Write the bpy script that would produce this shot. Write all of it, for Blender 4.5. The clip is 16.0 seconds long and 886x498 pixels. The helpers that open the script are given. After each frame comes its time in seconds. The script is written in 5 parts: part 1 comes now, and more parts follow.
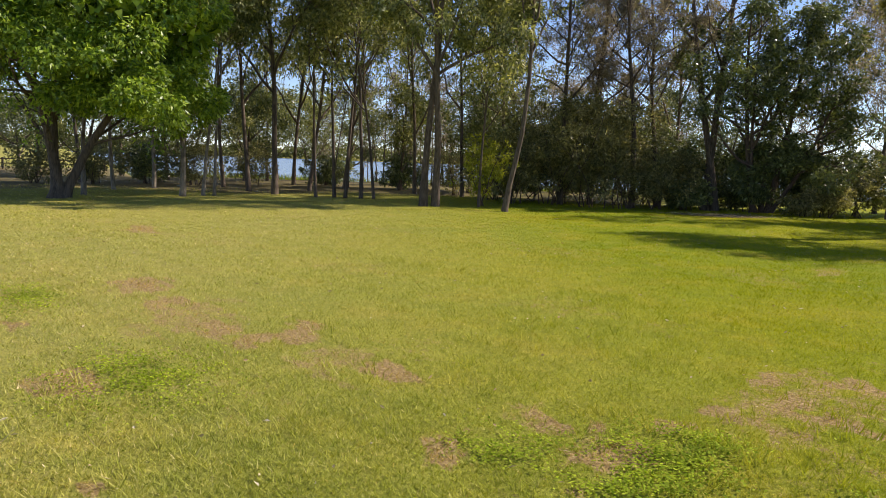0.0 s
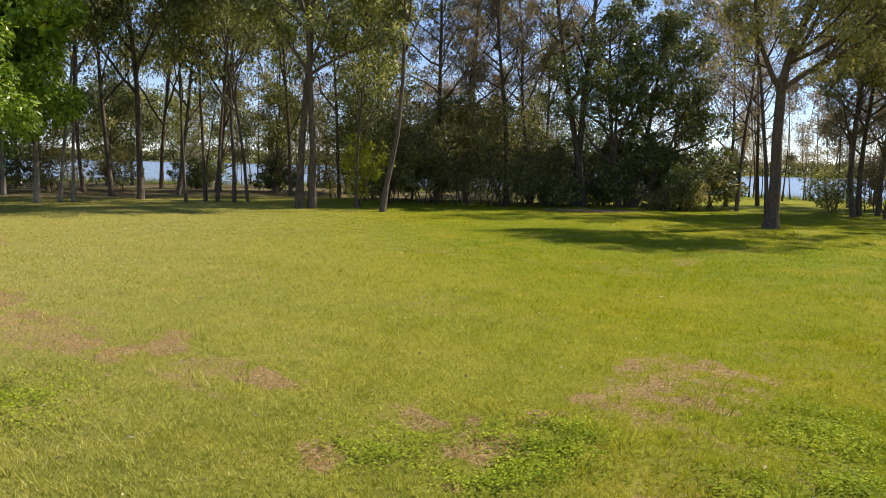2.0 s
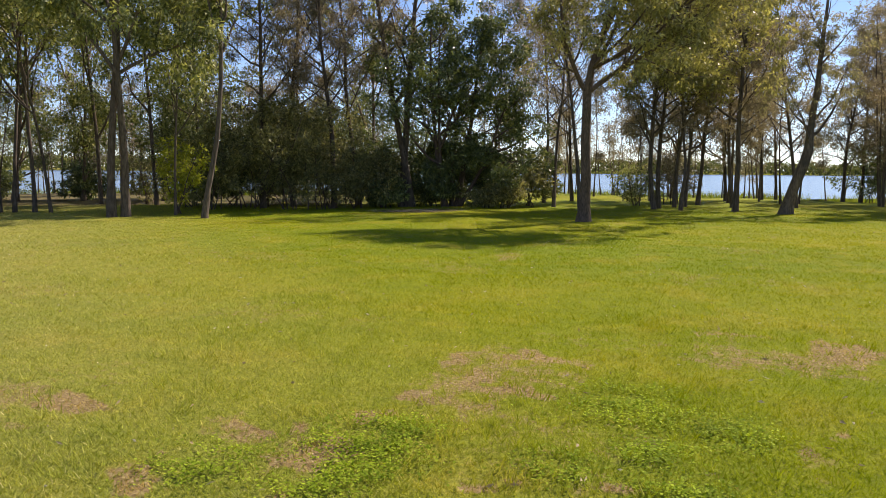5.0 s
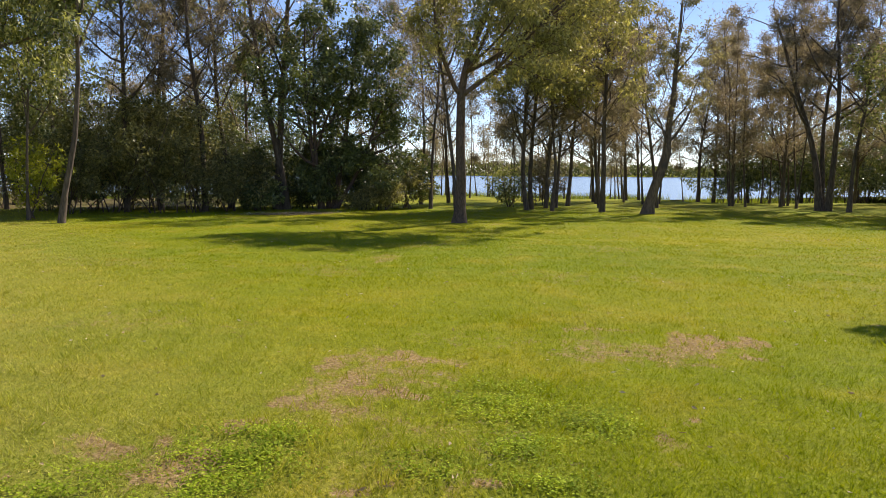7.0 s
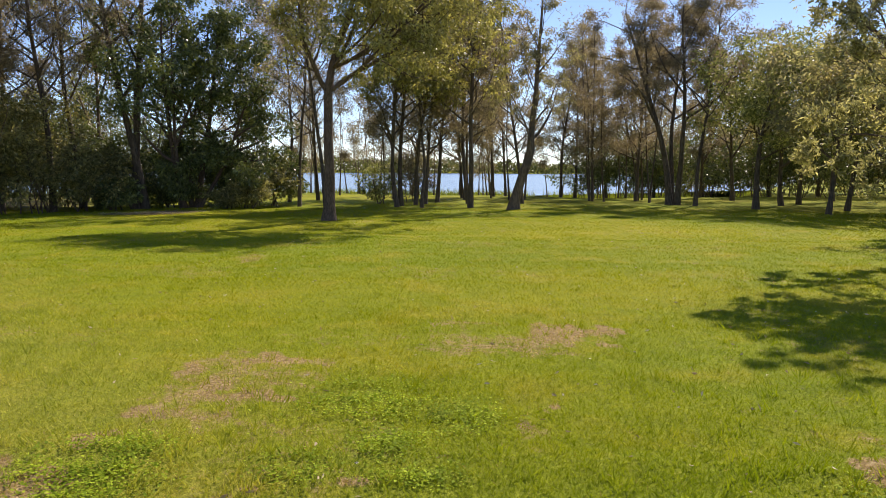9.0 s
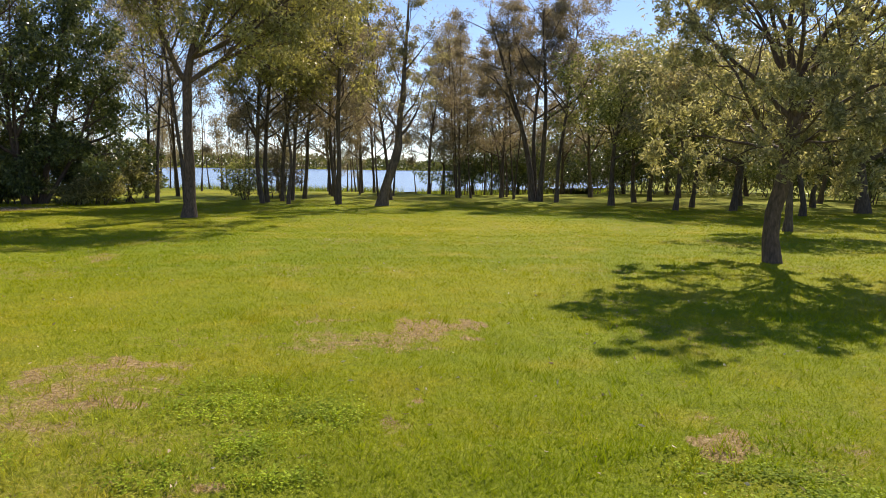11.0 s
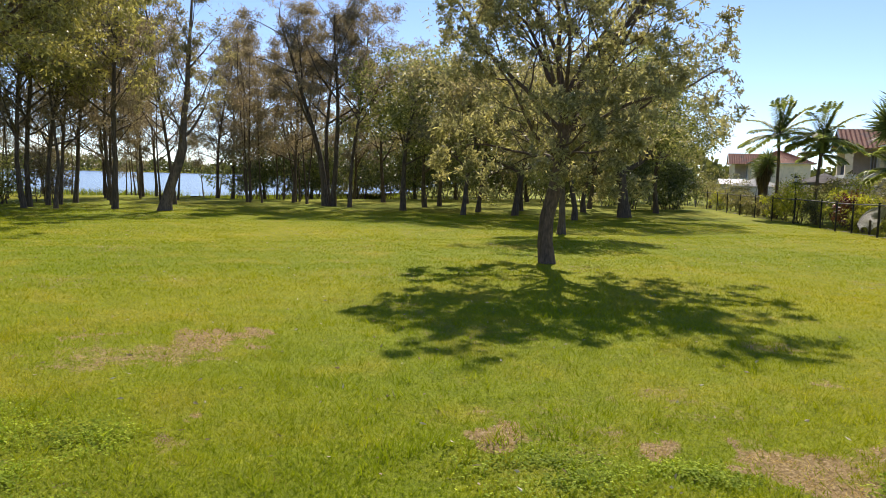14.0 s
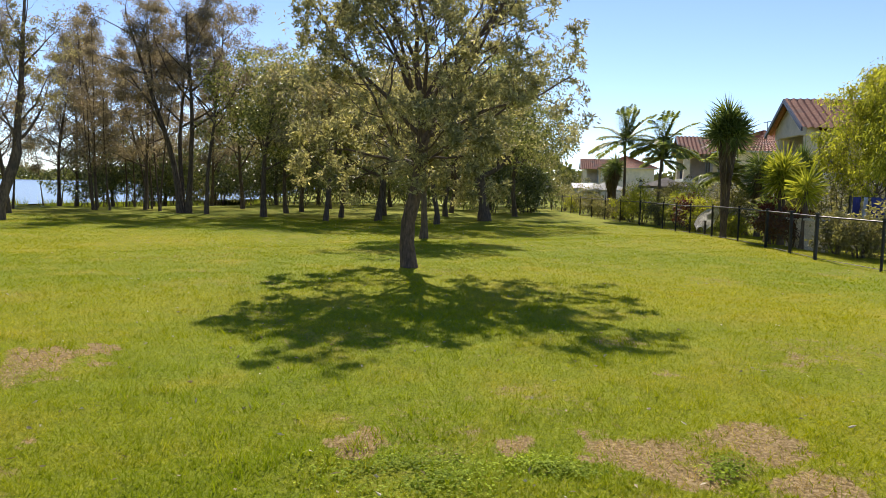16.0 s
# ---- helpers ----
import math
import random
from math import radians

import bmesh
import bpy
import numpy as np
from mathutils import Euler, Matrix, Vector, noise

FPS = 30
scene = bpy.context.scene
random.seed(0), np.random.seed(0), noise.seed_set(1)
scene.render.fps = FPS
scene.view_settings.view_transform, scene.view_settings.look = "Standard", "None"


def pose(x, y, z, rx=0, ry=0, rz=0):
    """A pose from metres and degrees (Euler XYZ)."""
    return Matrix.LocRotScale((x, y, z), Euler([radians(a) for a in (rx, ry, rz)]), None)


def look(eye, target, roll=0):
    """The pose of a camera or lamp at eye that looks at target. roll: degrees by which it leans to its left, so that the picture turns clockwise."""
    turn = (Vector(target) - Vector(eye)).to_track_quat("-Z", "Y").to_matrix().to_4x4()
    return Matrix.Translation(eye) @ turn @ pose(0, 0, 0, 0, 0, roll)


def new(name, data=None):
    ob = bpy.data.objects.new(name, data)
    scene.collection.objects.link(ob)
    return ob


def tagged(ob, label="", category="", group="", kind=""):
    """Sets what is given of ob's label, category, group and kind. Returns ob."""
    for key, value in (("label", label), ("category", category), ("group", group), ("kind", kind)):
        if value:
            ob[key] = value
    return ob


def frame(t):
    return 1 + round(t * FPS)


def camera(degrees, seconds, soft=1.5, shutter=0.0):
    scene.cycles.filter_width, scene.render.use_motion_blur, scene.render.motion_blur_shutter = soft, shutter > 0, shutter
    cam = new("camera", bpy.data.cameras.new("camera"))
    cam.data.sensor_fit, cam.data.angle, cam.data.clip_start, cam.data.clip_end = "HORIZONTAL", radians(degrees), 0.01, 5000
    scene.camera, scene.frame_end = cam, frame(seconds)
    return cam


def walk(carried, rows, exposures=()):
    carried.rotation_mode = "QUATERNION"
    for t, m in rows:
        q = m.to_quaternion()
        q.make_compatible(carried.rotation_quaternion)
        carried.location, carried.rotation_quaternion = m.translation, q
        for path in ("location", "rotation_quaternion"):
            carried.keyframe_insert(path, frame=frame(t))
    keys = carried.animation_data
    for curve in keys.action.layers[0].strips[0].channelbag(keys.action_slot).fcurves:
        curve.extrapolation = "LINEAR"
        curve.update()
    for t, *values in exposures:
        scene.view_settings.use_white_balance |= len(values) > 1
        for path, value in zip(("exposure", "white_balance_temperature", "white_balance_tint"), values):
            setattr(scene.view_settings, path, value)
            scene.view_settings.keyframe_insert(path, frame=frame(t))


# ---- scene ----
cam = camera(61.0, 16.0, soft=0.6)
EYE_HEIGHT = 1.8
PATH = [
    (0.0, pose(0.001, 0.370, EYE_HEIGHT, 83.30, -2.09, 0.03)),
    (0.5, pose(0.017, 0.370, EYE_HEIGHT, 83.37, -1.98, -2.33)),
    (1.0, pose(0.032, 0.369, EYE_HEIGHT, 83.48, -1.73, -4.74)),
    (1.5, pose(0.046, 0.367, EYE_HEIGHT, 83.56, -1.52, -6.99)),
    (2.0, pose(0.060, 0.365, EYE_HEIGHT, 83.61, -1.40, -9.19)),
    (2.5, pose(0.074, 0.363, EYE_HEIGHT, 83.66, -1.24, -11.40)),
    (3.0, pose(0.088, 0.359, EYE_HEIGHT, 83.71, -1.14, -13.65)),
    (3.5, pose(0.102, 0.356, EYE_HEIGHT, 83.77, -0.97, -15.89)),
    (4.0, pose(0.115, 0.352, EYE_HEIGHT, 83.83, -0.72, -17.96)),
    (6.5, pose(0.179, 0.324, EYE_HEIGHT, 84.10, -0.40, -28.85)),
    (7.0, pose(0.193, 0.316, EYE_HEIGHT, 84.16, -0.46, -31.30)),
    (7.5, pose(0.206, 0.308, EYE_HEIGHT, 84.22, -0.46, -33.73)),
    (8.0, pose(0.219, 0.298, EYE_HEIGHT, 84.18, -0.48, -36.28)),
    (8.5, pose(0.232, 0.288, EYE_HEIGHT, 84.10, -0.45, -38.72)),
    (9.0, pose(0.243, 0.279, EYE_HEIGHT, 84.00, -0.34, -41.06)),
    (11.5, pose(0.297, 0.220, EYE_HEIGHT, 83.85, -0.95, -53.41)),
    (12.0, pose(0.307, 0.207, EYE_HEIGHT, 83.86, -0.99, -55.87)),
    (12.5, pose(0.315, 0.193, EYE_HEIGHT, 83.81, -1.17, -58.38)),
    (13.0, pose(0.324, 0.178, EYE_HEIGHT, 83.87, -1.43, -61.01)),
    (13.5, pose(0.332, 0.163, EYE_HEIGHT, 84.14, -1.55, -63.70)),
    (14.0, pose(0.339, 0.147, EYE_HEIGHT, 84.53, -1.62, -66.38)),
    (14.5, pose(0.346, 0.131, EYE_HEIGHT, 84.86, -1.69, -69.06)),
    (15.0, pose(0.351, 0.116, EYE_HEIGHT, 85.06, -1.63, -71.63)),
    (15.5, pose(0.356, 0.100, EYE_HEIGHT, 85.15, -1.57, -74.18)),
    (16.0, pose(0.360, 0.085, EYE_HEIGHT, 85.18, -1.37, -76.68)),
]
walk(cam, PATH, [(0.0, 0.45, 7100, 20), (9.0, 0.47, 7100, 21), (12.5, 0.49, 6900, 20), (16.0, 0.49, 6800, 19)])

# ---- light ----
SUN_AZIMUTH, SUN_HEIGHT = -75.0, 43.0      # degrees: turn from +y towards -x, and above the horizon
to_sun = Vector((-math.sin(radians(SUN_AZIMUTH)) * math.cos(radians(SUN_HEIGHT)),
                 math.cos(radians(SUN_AZIMUTH)) * math.cos(radians(SUN_HEIGHT)), math.sin(radians(SUN_HEIGHT))))
sun = new("sun", bpy.data.lights.new("sun", "SUN"))
sun.data.energy, sun.data.angle, sun.data.color = 5.0, radians(0.55), (1.0, 0.95, 0.86)
sun.matrix_world = look(to_sun * 100, (0, 0, 0))

sky_world = bpy.data.worlds.new("sky")
scene.world = sky_world
sky_world.use_nodes = True
sky = sky_world.node_tree.nodes.new("ShaderNodeTexSky")
sky.sky_type, sky.sun_disc = "NISHITA", False
sky.sun_elevation, sky.sun_rotation = radians(SUN_HEIGHT), radians(-SUN_AZIMUTH)
sky.air_density, sky.dust_density, sky.ozone_density = 0.7, 0.0, 4.5
sky_world.node_tree.links.new(sky.outputs[0], sky_world.node_tree.nodes["Background"].inputs[0])
sky_world.node_tree.nodes["Background"].inputs[1].default_value = 0.13


# ---- materials ----
def material(name):
    m = bpy.data.materials.new(name)
    m.use_nodes = True
    nt = m.node_tree
    return m, nt, nt.nodes["Principled BSDF"]


def node(nt, kind, **values):
    n = nt.nodes.new(kind)
    for key, value in values.items():
        n.inputs[key].default_value = value
    return n


def ramp(nt, source, stops):
    r = nt.nodes.new("ShaderNodeValToRGB")
    while len(r.color_ramp.elements) < len(stops):
        r.color_ramp.elements.new(0.5)
    for e, (p, c) in zip(r.color_ramp.elements, stops):
        e.position, e.color = p, (*c, 1)
    nt.links.new(source, r.inputs[0])
    return r.outputs[0]


def noise_of(nt, scale, detail=4.0, stretch=(1, 1, 1), rough=0.55):
    tc = nt.nodes.new("ShaderNodeTexCoord")
    mp = node(nt, "ShaderNodeMapping", Scale=stretch)
    nt.links.new(tc.outputs["Object"], mp.inputs[0])
    n = node(nt, "ShaderNodeTexNoise", Scale=scale, Detail=detail, Roughness=rough)
    nt.links.new(mp.outputs[0], n.inputs["Vector"])
    return n.outputs[0]


def mix(nt, factor, a, b, blend="MIX"):
    m = nt.nodes.new("ShaderNodeMix")
    m.data_type, m.blend_type = "RGBA", blend
    for value, slot in ((factor, 0), (a, 6), (b, 7)):
        if hasattr(value, "links"):
            nt.links.new(value, m.inputs[slot])
        else:
            m.inputs[slot].default_value = value if slot == 0 else (*value, 1)
    return m.outputs[2]


def bump(nt, bsdf, height, strength, distance):
    b = node(nt, "ShaderNodeBump", Strength=strength, Distance=distance)
    nt.links.new(height, b.inputs["Height"])
    nt.links.new(b.outputs[0], bsdf.inputs["Normal"])


def surface(name, dark, light, scale=6.0, rough=0.8, relief=0.3, depth=0.01, stretch=(1, 1, 1), metal=0.0, stains=None):
    """A surface with a fine grain and, over it, larger patches."""
    m, nt, bsdf = material(name)
    fine = noise_of(nt, scale * 6, 6, stretch)
    broad = noise_of(nt, scale, 3, stretch)
    col = ramp(nt, fine, [(0.3, dark), (0.7, light)])
    tone = ramp(nt, broad, [(0.3, (0.72, 0.72, 0.72)), (0.7, (1.12, 1.12, 1.12))])
    col = mix(nt, 1.0, col, tone, "MULTIPLY")
    if stains:
        col = mix(nt, ramp(nt, noise_of(nt, scale * 0.5, 5), [(0.52, (0, 0, 0)), (0.66, (1, 1, 1))]), col, stains)
    nt.links.new(col, bsdf.inputs["Base Color"])
    bsdf.inputs["Roughness"].default_value, bsdf.inputs["Metallic"].default_value = rough, metal
    bump(nt, bsdf, fine, relief, depth)
    return m


def leafy(name, stops, through_light=0.35, rough=0.45, gloss=0.4, patch=0.6):
    """Leaves: each one its own tone, with the light shining through; clumps of the crown differ a little."""
    m, nt, bsdf = material(name)
    geo = nt.nodes.new("ShaderNodeNewGeometry")
    col = ramp(nt, geo.outputs["Random Per Island"], stops)
    tone = ramp(nt, noise_of(nt, patch, 3), [(0.3, (0.62, 0.66, 0.66)), (0.7, (1.35, 1.28, 1.1))])
    col = mix(nt, 1.0, col, tone, "MULTIPLY")
    nt.links.new(col, bsdf.inputs["Base Color"])
    bsdf.inputs["Roughness"].default_value, bsdf.inputs["Specular IOR Level"].default_value = rough, gloss
    tl = nt.nodes.new("ShaderNodeBsdfTranslucent")
    nt.links.new(mix(nt, 1.0, col, (1.3, 1.25, 0.75), "MULTIPLY"), tl.inputs[0])
    sh = nt.nodes.new("ShaderNodeMixShader")
    sh.inputs[0].default_value = through_light
    nt.links.new(bsdf.outputs[0], sh.inputs[1])
    nt.links.new(tl.outputs[0], sh.inputs[2])
    nt.links.new(sh.outputs[0], nt.nodes["Material Output"].inputs[0])
    return m


M_MANGO = leafy("mango_leaf", [(0.0, (0.06, 0.125, 0.012)), (0.5, (0.17, 0.29, 0.025)), (1.0, (0.4, 0.53, 0.07))], 0.3, 0.42, 0.5, 0.9)
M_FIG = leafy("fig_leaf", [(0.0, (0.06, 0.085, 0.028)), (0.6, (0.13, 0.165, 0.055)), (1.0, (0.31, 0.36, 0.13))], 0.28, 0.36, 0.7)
M_GUM = leafy("gum_leaf", [(0.0, (0.09, 0.115, 0.04)), (0.5, (0.2, 0.235, 0.08)), (1.0, (0.48, 0.49, 0.21))], 0.42, 0.48, 0.45)
M_OLIVE = leafy("tuckeroo_leaf", [(0.0, (0.17, 0.16, 0.1)), (0.7, (0.3, 0.28, 0.175)), (1.0, (0.5, 0.46, 0.3))], 0.48, 0.52, 0.32)
M_BANKSIA = leafy("banksia_leaf", [(0.0, (0.2, 0.195, 0.115)), (0.65, (0.34, 0.335, 0.2)), (1.0, (0.56, 0.54, 0.34))], 0.54, 0.45, 0.45, 1.4)
M_OAK = leafy("sheoak_needles", [(0.0, (0.16, 0.135, 0.115)), (0.7, (0.28, 0.24, 0.205)), (1.0, (0.44, 0.39, 0.33))], 0.46, 0.6, 0.2)
M_SHRUB = leafy("shrub_leaf", [(0.0, (0.12, 0.122, 0.06)), (0.6, (0.24, 0.235, 0.11)), (1.0, (0.44, 0.42, 0.2))], 0.42, 0.5, 0.32)
M_LIME = leafy("lime_leaf", [(0.0, (0.2, 0.24, 0.03)), (0.6, (0.38, 0.41, 0.05)), (1.0, (0.58, 0.58, 0.1))], 0.52, 0.5, 0.25)
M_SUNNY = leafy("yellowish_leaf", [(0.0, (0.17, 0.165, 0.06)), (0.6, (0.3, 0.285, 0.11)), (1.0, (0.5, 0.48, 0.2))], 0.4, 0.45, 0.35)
M_PALM = leafy("palm_leaflet", [(0.0, (0.16, 0.21, 0.08)), (0.7, (0.3, 0.37, 0.14)), (1.0, (0.46, 0.52, 0.24))], 0.5, 0.4, 0.4)
M_YUCCA = leafy("yucca_blade", [(0.0, (0.09, 0.13, 0.045)), (0.7, (0.17, 0.23, 0.075)), (1.0, (0.3, 0.36, 0.13))], 0.35, 0.45, 0.4)
M_RED = leafy("cordyline_leaf", [(0.0, (0.06, 0.02, 0.02)), (0.7, (0.13, 0.035, 0.03)), (1.0, (0.2, 0.07, 0.03))], 0.35, 0.4, 0.4)
M_DRY = leafy("dead_leaf", [(0.0, (0.1, 0.07, 0.045)), (0.6, (0.2, 0.15, 0.09)), (1.0, (0.32, 0.26, 0.17))], 0.2, 0.7, 0.2)
M_PALE_DRY = leafy("pale_fallen_leaf", [(0.0, (0.3, 0.22, 0.13)), (0.6, (0.5, 0.42, 0.28)), (1.0, (0.72, 0.66, 0.52))], 0.1, 0.6, 0.3)
M_MANGROVE = leafy("mangrove_leaf", [(0.0, (0.083, 0.099, 0.042)), (0.6, (0.149, 0.165, 0.058)), (1.0, (0.231, 0.248, 0.083))], 0.25, 0.6, 0.2, 0.02)
M_REED = leafy("reed", [(0.0, (0.1, 0.14, 0.02)), (0.6, (0.19, 0.24, 0.035)), (1.0, (0.3, 0.32, 0.06))], 0.4, 0.6, 0.2)
M_CLOVER = leafy("clover", [(0.0, (0.15, 0.23, 0.015)), (0.6, (0.27, 0.37, 0.025)), (1.0, (0.42, 0.52, 0.05))], 0.4, 0.7, 0.1, 2.0)
M_STRAW = leafy("dry_grass", [(0.0, (0.22, 0.15, 0.03)), (0.5, (0.38, 0.28, 0.07)), (1.0, (0.6, 0.48, 0.17))], 0.3, 0.8, 0.05, 2.0)

M_BARK_DARK = surface("dark_furrowed_bark", (0.06, 0.045, 0.033), (0.18, 0.138, 0.1), 3.0, 0.95, 0.9, 0.03, (1, 1, 0.2))
M_BARK_GREY = surface("grey_bark", (0.08, 0.058, 0.04), (0.23, 0.172, 0.12), 3.0, 0.92, 0.8, 0.02, (1, 1, 0.3), stains=(0.08, 0.066, 0.052))
M_BARK_PALE = surface("pale_papery_bark", (0.14, 0.115, 0.085), (0.36, 0.31, 0.245), 3.0, 0.9, 0.7, 0.02, (1, 1, 0.25), stains=(0.1, 0.075, 0.055))
M_BARK_BROWN = surface("brown_bark", (0.06, 0.042, 0.03), (0.18, 0.125, 0.09), 4.0, 0.92, 0.8, 0.02, (1, 1, 0.3))


def lawn_colour(nt, blade):
    """The lawn's tone: fresh green, yellowed and dry, by patches of the ground; bare earth where 'bare' is high."""
    big = noise_of(nt, 0.11, 4)
    mid = noise_of(nt, 0.75, 5)
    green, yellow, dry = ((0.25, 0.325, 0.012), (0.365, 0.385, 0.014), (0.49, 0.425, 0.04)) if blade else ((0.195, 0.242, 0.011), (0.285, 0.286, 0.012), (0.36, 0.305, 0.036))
    col = mix(nt, ramp(nt, big, [(0.4, (0, 0, 0)), (0.68, (1, 1, 1))]), green, yellow)
    col = mix(nt, ramp(nt, mid, [(0.5, (0, 0, 0)), (0.78, (0.75, 0.75, 0.75))]), col, dry)
    # towards the mango the lawn is paler and drier
    tc, split, reach = nt.nodes.new("ShaderNodeTexCoord"), nt.nodes.new("ShaderNodeSeparateXYZ"), nt.nodes.new("ShaderNodeMapRange")
    nt.links.new(tc.outputs["Object"], split.inputs[0])
    nt.links.new(split.outputs[0], reach.inputs["Value"])
    for slot, value in (("From Min", 4.0), ("From Max", -4.0), ("To Min", 0.0), ("To Max", 0.62)):
        reach.inputs[slot].default_value = value
    col = mix(nt, reach.outputs[0], col, (0.54, 0.5, 0.17) if blade else (0.38, 0.33, 0.12))
    # clumps of the sward, a hand and a foot wide
    clump = ramp(nt, noise_of(nt, 24.0, 3, rough=0.7), [(0.36, (0.76, 0.8, 0.7)), (0.5, (1.0, 1.0, 1.0)), (0.66, (1.26, 1.22, 1.3))])
    swathe = ramp(nt, noise_of(nt, 3.4, 4), [(0.34, (0.9, 0.93, 0.85)), (0.66, (1.1, 1.07, 1.1))])
    return mix(nt, 1.0, mix(nt, 1.0, col, clump, "MULTIPLY"), swathe, "MULTIPLY")


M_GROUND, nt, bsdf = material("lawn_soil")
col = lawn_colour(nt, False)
grit = noise_of(nt, 28.0, 8)
earth = ramp(nt, grit, [(0.3, (0.19, 0.125, 0.055)), (0.52, (0.36, 0.25, 0.115)), (0.75, (0.58, 0.44, 0.25))])
litter = ramp(nt, noise_of(nt, 9.0, 8, rough=0.7), [(0.3, (0.06, 0.05, 0.03)), (0.55, (0.16, 0.12, 0.07)), (0.75, (0.27, 0.21, 0.13))])
for layer, tone in (("bare", earth), ("litter", litter)):
    at = nt.nodes.new("ShaderNodeAttribute")
    at.attribute_name = layer
    edge = nt.nodes.new("ShaderNodeMath")
    edge.operation = "MULTIPLY_ADD"
    nt.links.new(noise_of(nt, 4.5, 9, rough=0.8), edge.inputs[0])
    edge.inputs[1].default_value = 1.3
    nt.links.new(at.outputs["Fac"], edge.inputs[2])
    col = mix(nt, ramp(nt, edge.outputs[0], [(0.78, (0, 0, 0)), (1.08, (1, 1, 1))]), col, tone)
fleck = ramp(nt, noise_of(nt, 60.0, 8, rough=0.8), [(0.34, (0.5, 0.52, 0.45)), (0.6, (1.1, 1.12, 1.05))])
nt.links.new(mix(nt, 1.0, col, fleck, "MULTIPLY"), bsdf.inputs["Base Color"])
bsdf.inputs["Roughness"].default_value, bsdf.inputs["Specular IOR Level"].default_value = 0.95, 0.14
bump(nt, bsdf, noise_of(nt, 22.0, 8, rough=0.7), 0.8, 0.04)

M_GRASS, nt, bsdf = material("grass_blade")
geo = nt.nodes.new("ShaderNodeNewGeometry")
vary = ramp(nt, geo.outputs["Random Per Island"], [(0.0, (0.72, 0.75, 0.7)), (0.45, (0.95, 0.96, 1.0)), (0.75, (1.06, 1.04, 1.3)), (0.92, (1.2, 1.12, 1.8)), (1.0, (1.5, 1.3, 3.5))])
col = mix(nt, 1.0, lawn_colour(nt, True), vary, "MULTIPLY")
nt.links.new(col, bsdf.inputs["Base Color"])
bsdf.inputs["Roughness"].default_value, bsdf.inputs["Specular IOR Level"].default_value = 0.7, 0.0
tl = nt.nodes.new("ShaderNodeBsdfTranslucent")
nt.links.new(mix(nt, 1.0, col, (1.25, 1.2, 0.6), "MULTIPLY"), tl.inputs[0])
sh = nt.nodes.new("ShaderNodeMixShader")
sh.inputs[0].default_value = 0.36
nt.links.new(bsdf.outputs[0], sh.inputs[1])
nt.links.new(tl.outputs[0], sh.inputs[2])
nt.links.new(sh.outputs[0], nt.nodes["Material Output"].inputs[0])

M_WATER, nt, bsdf = material("lake_water")
bsdf.inputs["Base Color"].default_value = (0.12, 0.155, 0.19, 1)
bsdf.inputs["Roughness"].default_value, bsdf.inputs["IOR"].default_value = 0.2, 1.33
bump(nt, bsdf, noise_of(nt, 0.9, 5, (0.35, 1, 1)), 0.35, 0.25)


# ---- building blocks ----
def mesh_of(name, verts, faces, mat, parent=None, smooth=False, label="", mats=None):
    """A mesh object from an array of corners and an array of faces with three or four corners each."""
    verts, faces = np.asarray(verts, np.float32), np.asarray(faces, np.int32)
    me = bpy.data.meshes.new(name)
    n, k = faces.shape
    me.vertices.add(len(verts))
    me.vertices.foreach_set("co", verts.ravel())
    me.loops.add(n * k)
    me.loops.foreach_set("vertex_index", faces.ravel())
    me.polygons.add(n)
    me.polygons.foreach_set("loop_start", np.arange(0, n * k, k, dtype=np.int32))
    me.polygons.foreach_set("loop_total", np.full(n, k, np.int32))
    me.polygons.foreach_set("use_smooth", np.full(n, smooth))
    me.update(calc_edges=True)
    me.materials.append(mat)
    ob = new(name, me)
    ob.parent = parent
    if label:
        ob["label"] = label
    return ob


def part(name, bm, mat, parent, label="", smooth=False):
    """Links a bmesh as one mesh object under a thing or a part."""
    me = bpy.data.meshes.new(name)
    for f in bm.faces:
        f.smooth = smooth
    bm.to_mesh(me)
    bm.free()
    me.materials.append(mat)
    ob = new(name, me)
    ob.parent = parent
    if label:
        ob["label"] = label
    return ob


def thing(name, at, label, category, group="", turn=0.0, kind=""):
    """An Empty at a thing's base, which carries its parts."""
    ob = new(name)
    ob.empty_display_size = 0.2
    ob.matrix_world = pose(*at, 0, 0, turn)
    return tagged(ob, label, category, group, kind)


def smoothstep(a, b, x):
    t = np.clip((x - a) / (b - a), 0, 1)
    return t * t * (3 - 2 * t)


# ---- ground, lake and far shore ----
LAKE_LEVEL = -1.0


def wave(x, y, scale, seed):
    """A smooth unevenness between about -1 and 1."""
    a = np.sin(x * scale + seed) * np.cos(y * scale * 1.13 - seed * 1.7)
    b = np.sin((x + y) * scale * 1.9 + seed * 2.3) * 0.5
    c = np.cos((x - 0.6 * y) * scale * 3.1 - seed) * 0.3
    return (a + b + c) / 1.5


def shore_distance(turn):
    """How far from the lawn's middle the lake begins, by the turn in degrees from +y towards -x."""
    d = 82 + 3 * np.sin(radians(1) * turn * 9) + 1.5 * np.sin(radians(1) * turn * 23 + 1)
    d = d + 700 * smoothstep(-62, -80, turn) + 700 * smoothstep(22, 31, turn)
    return d


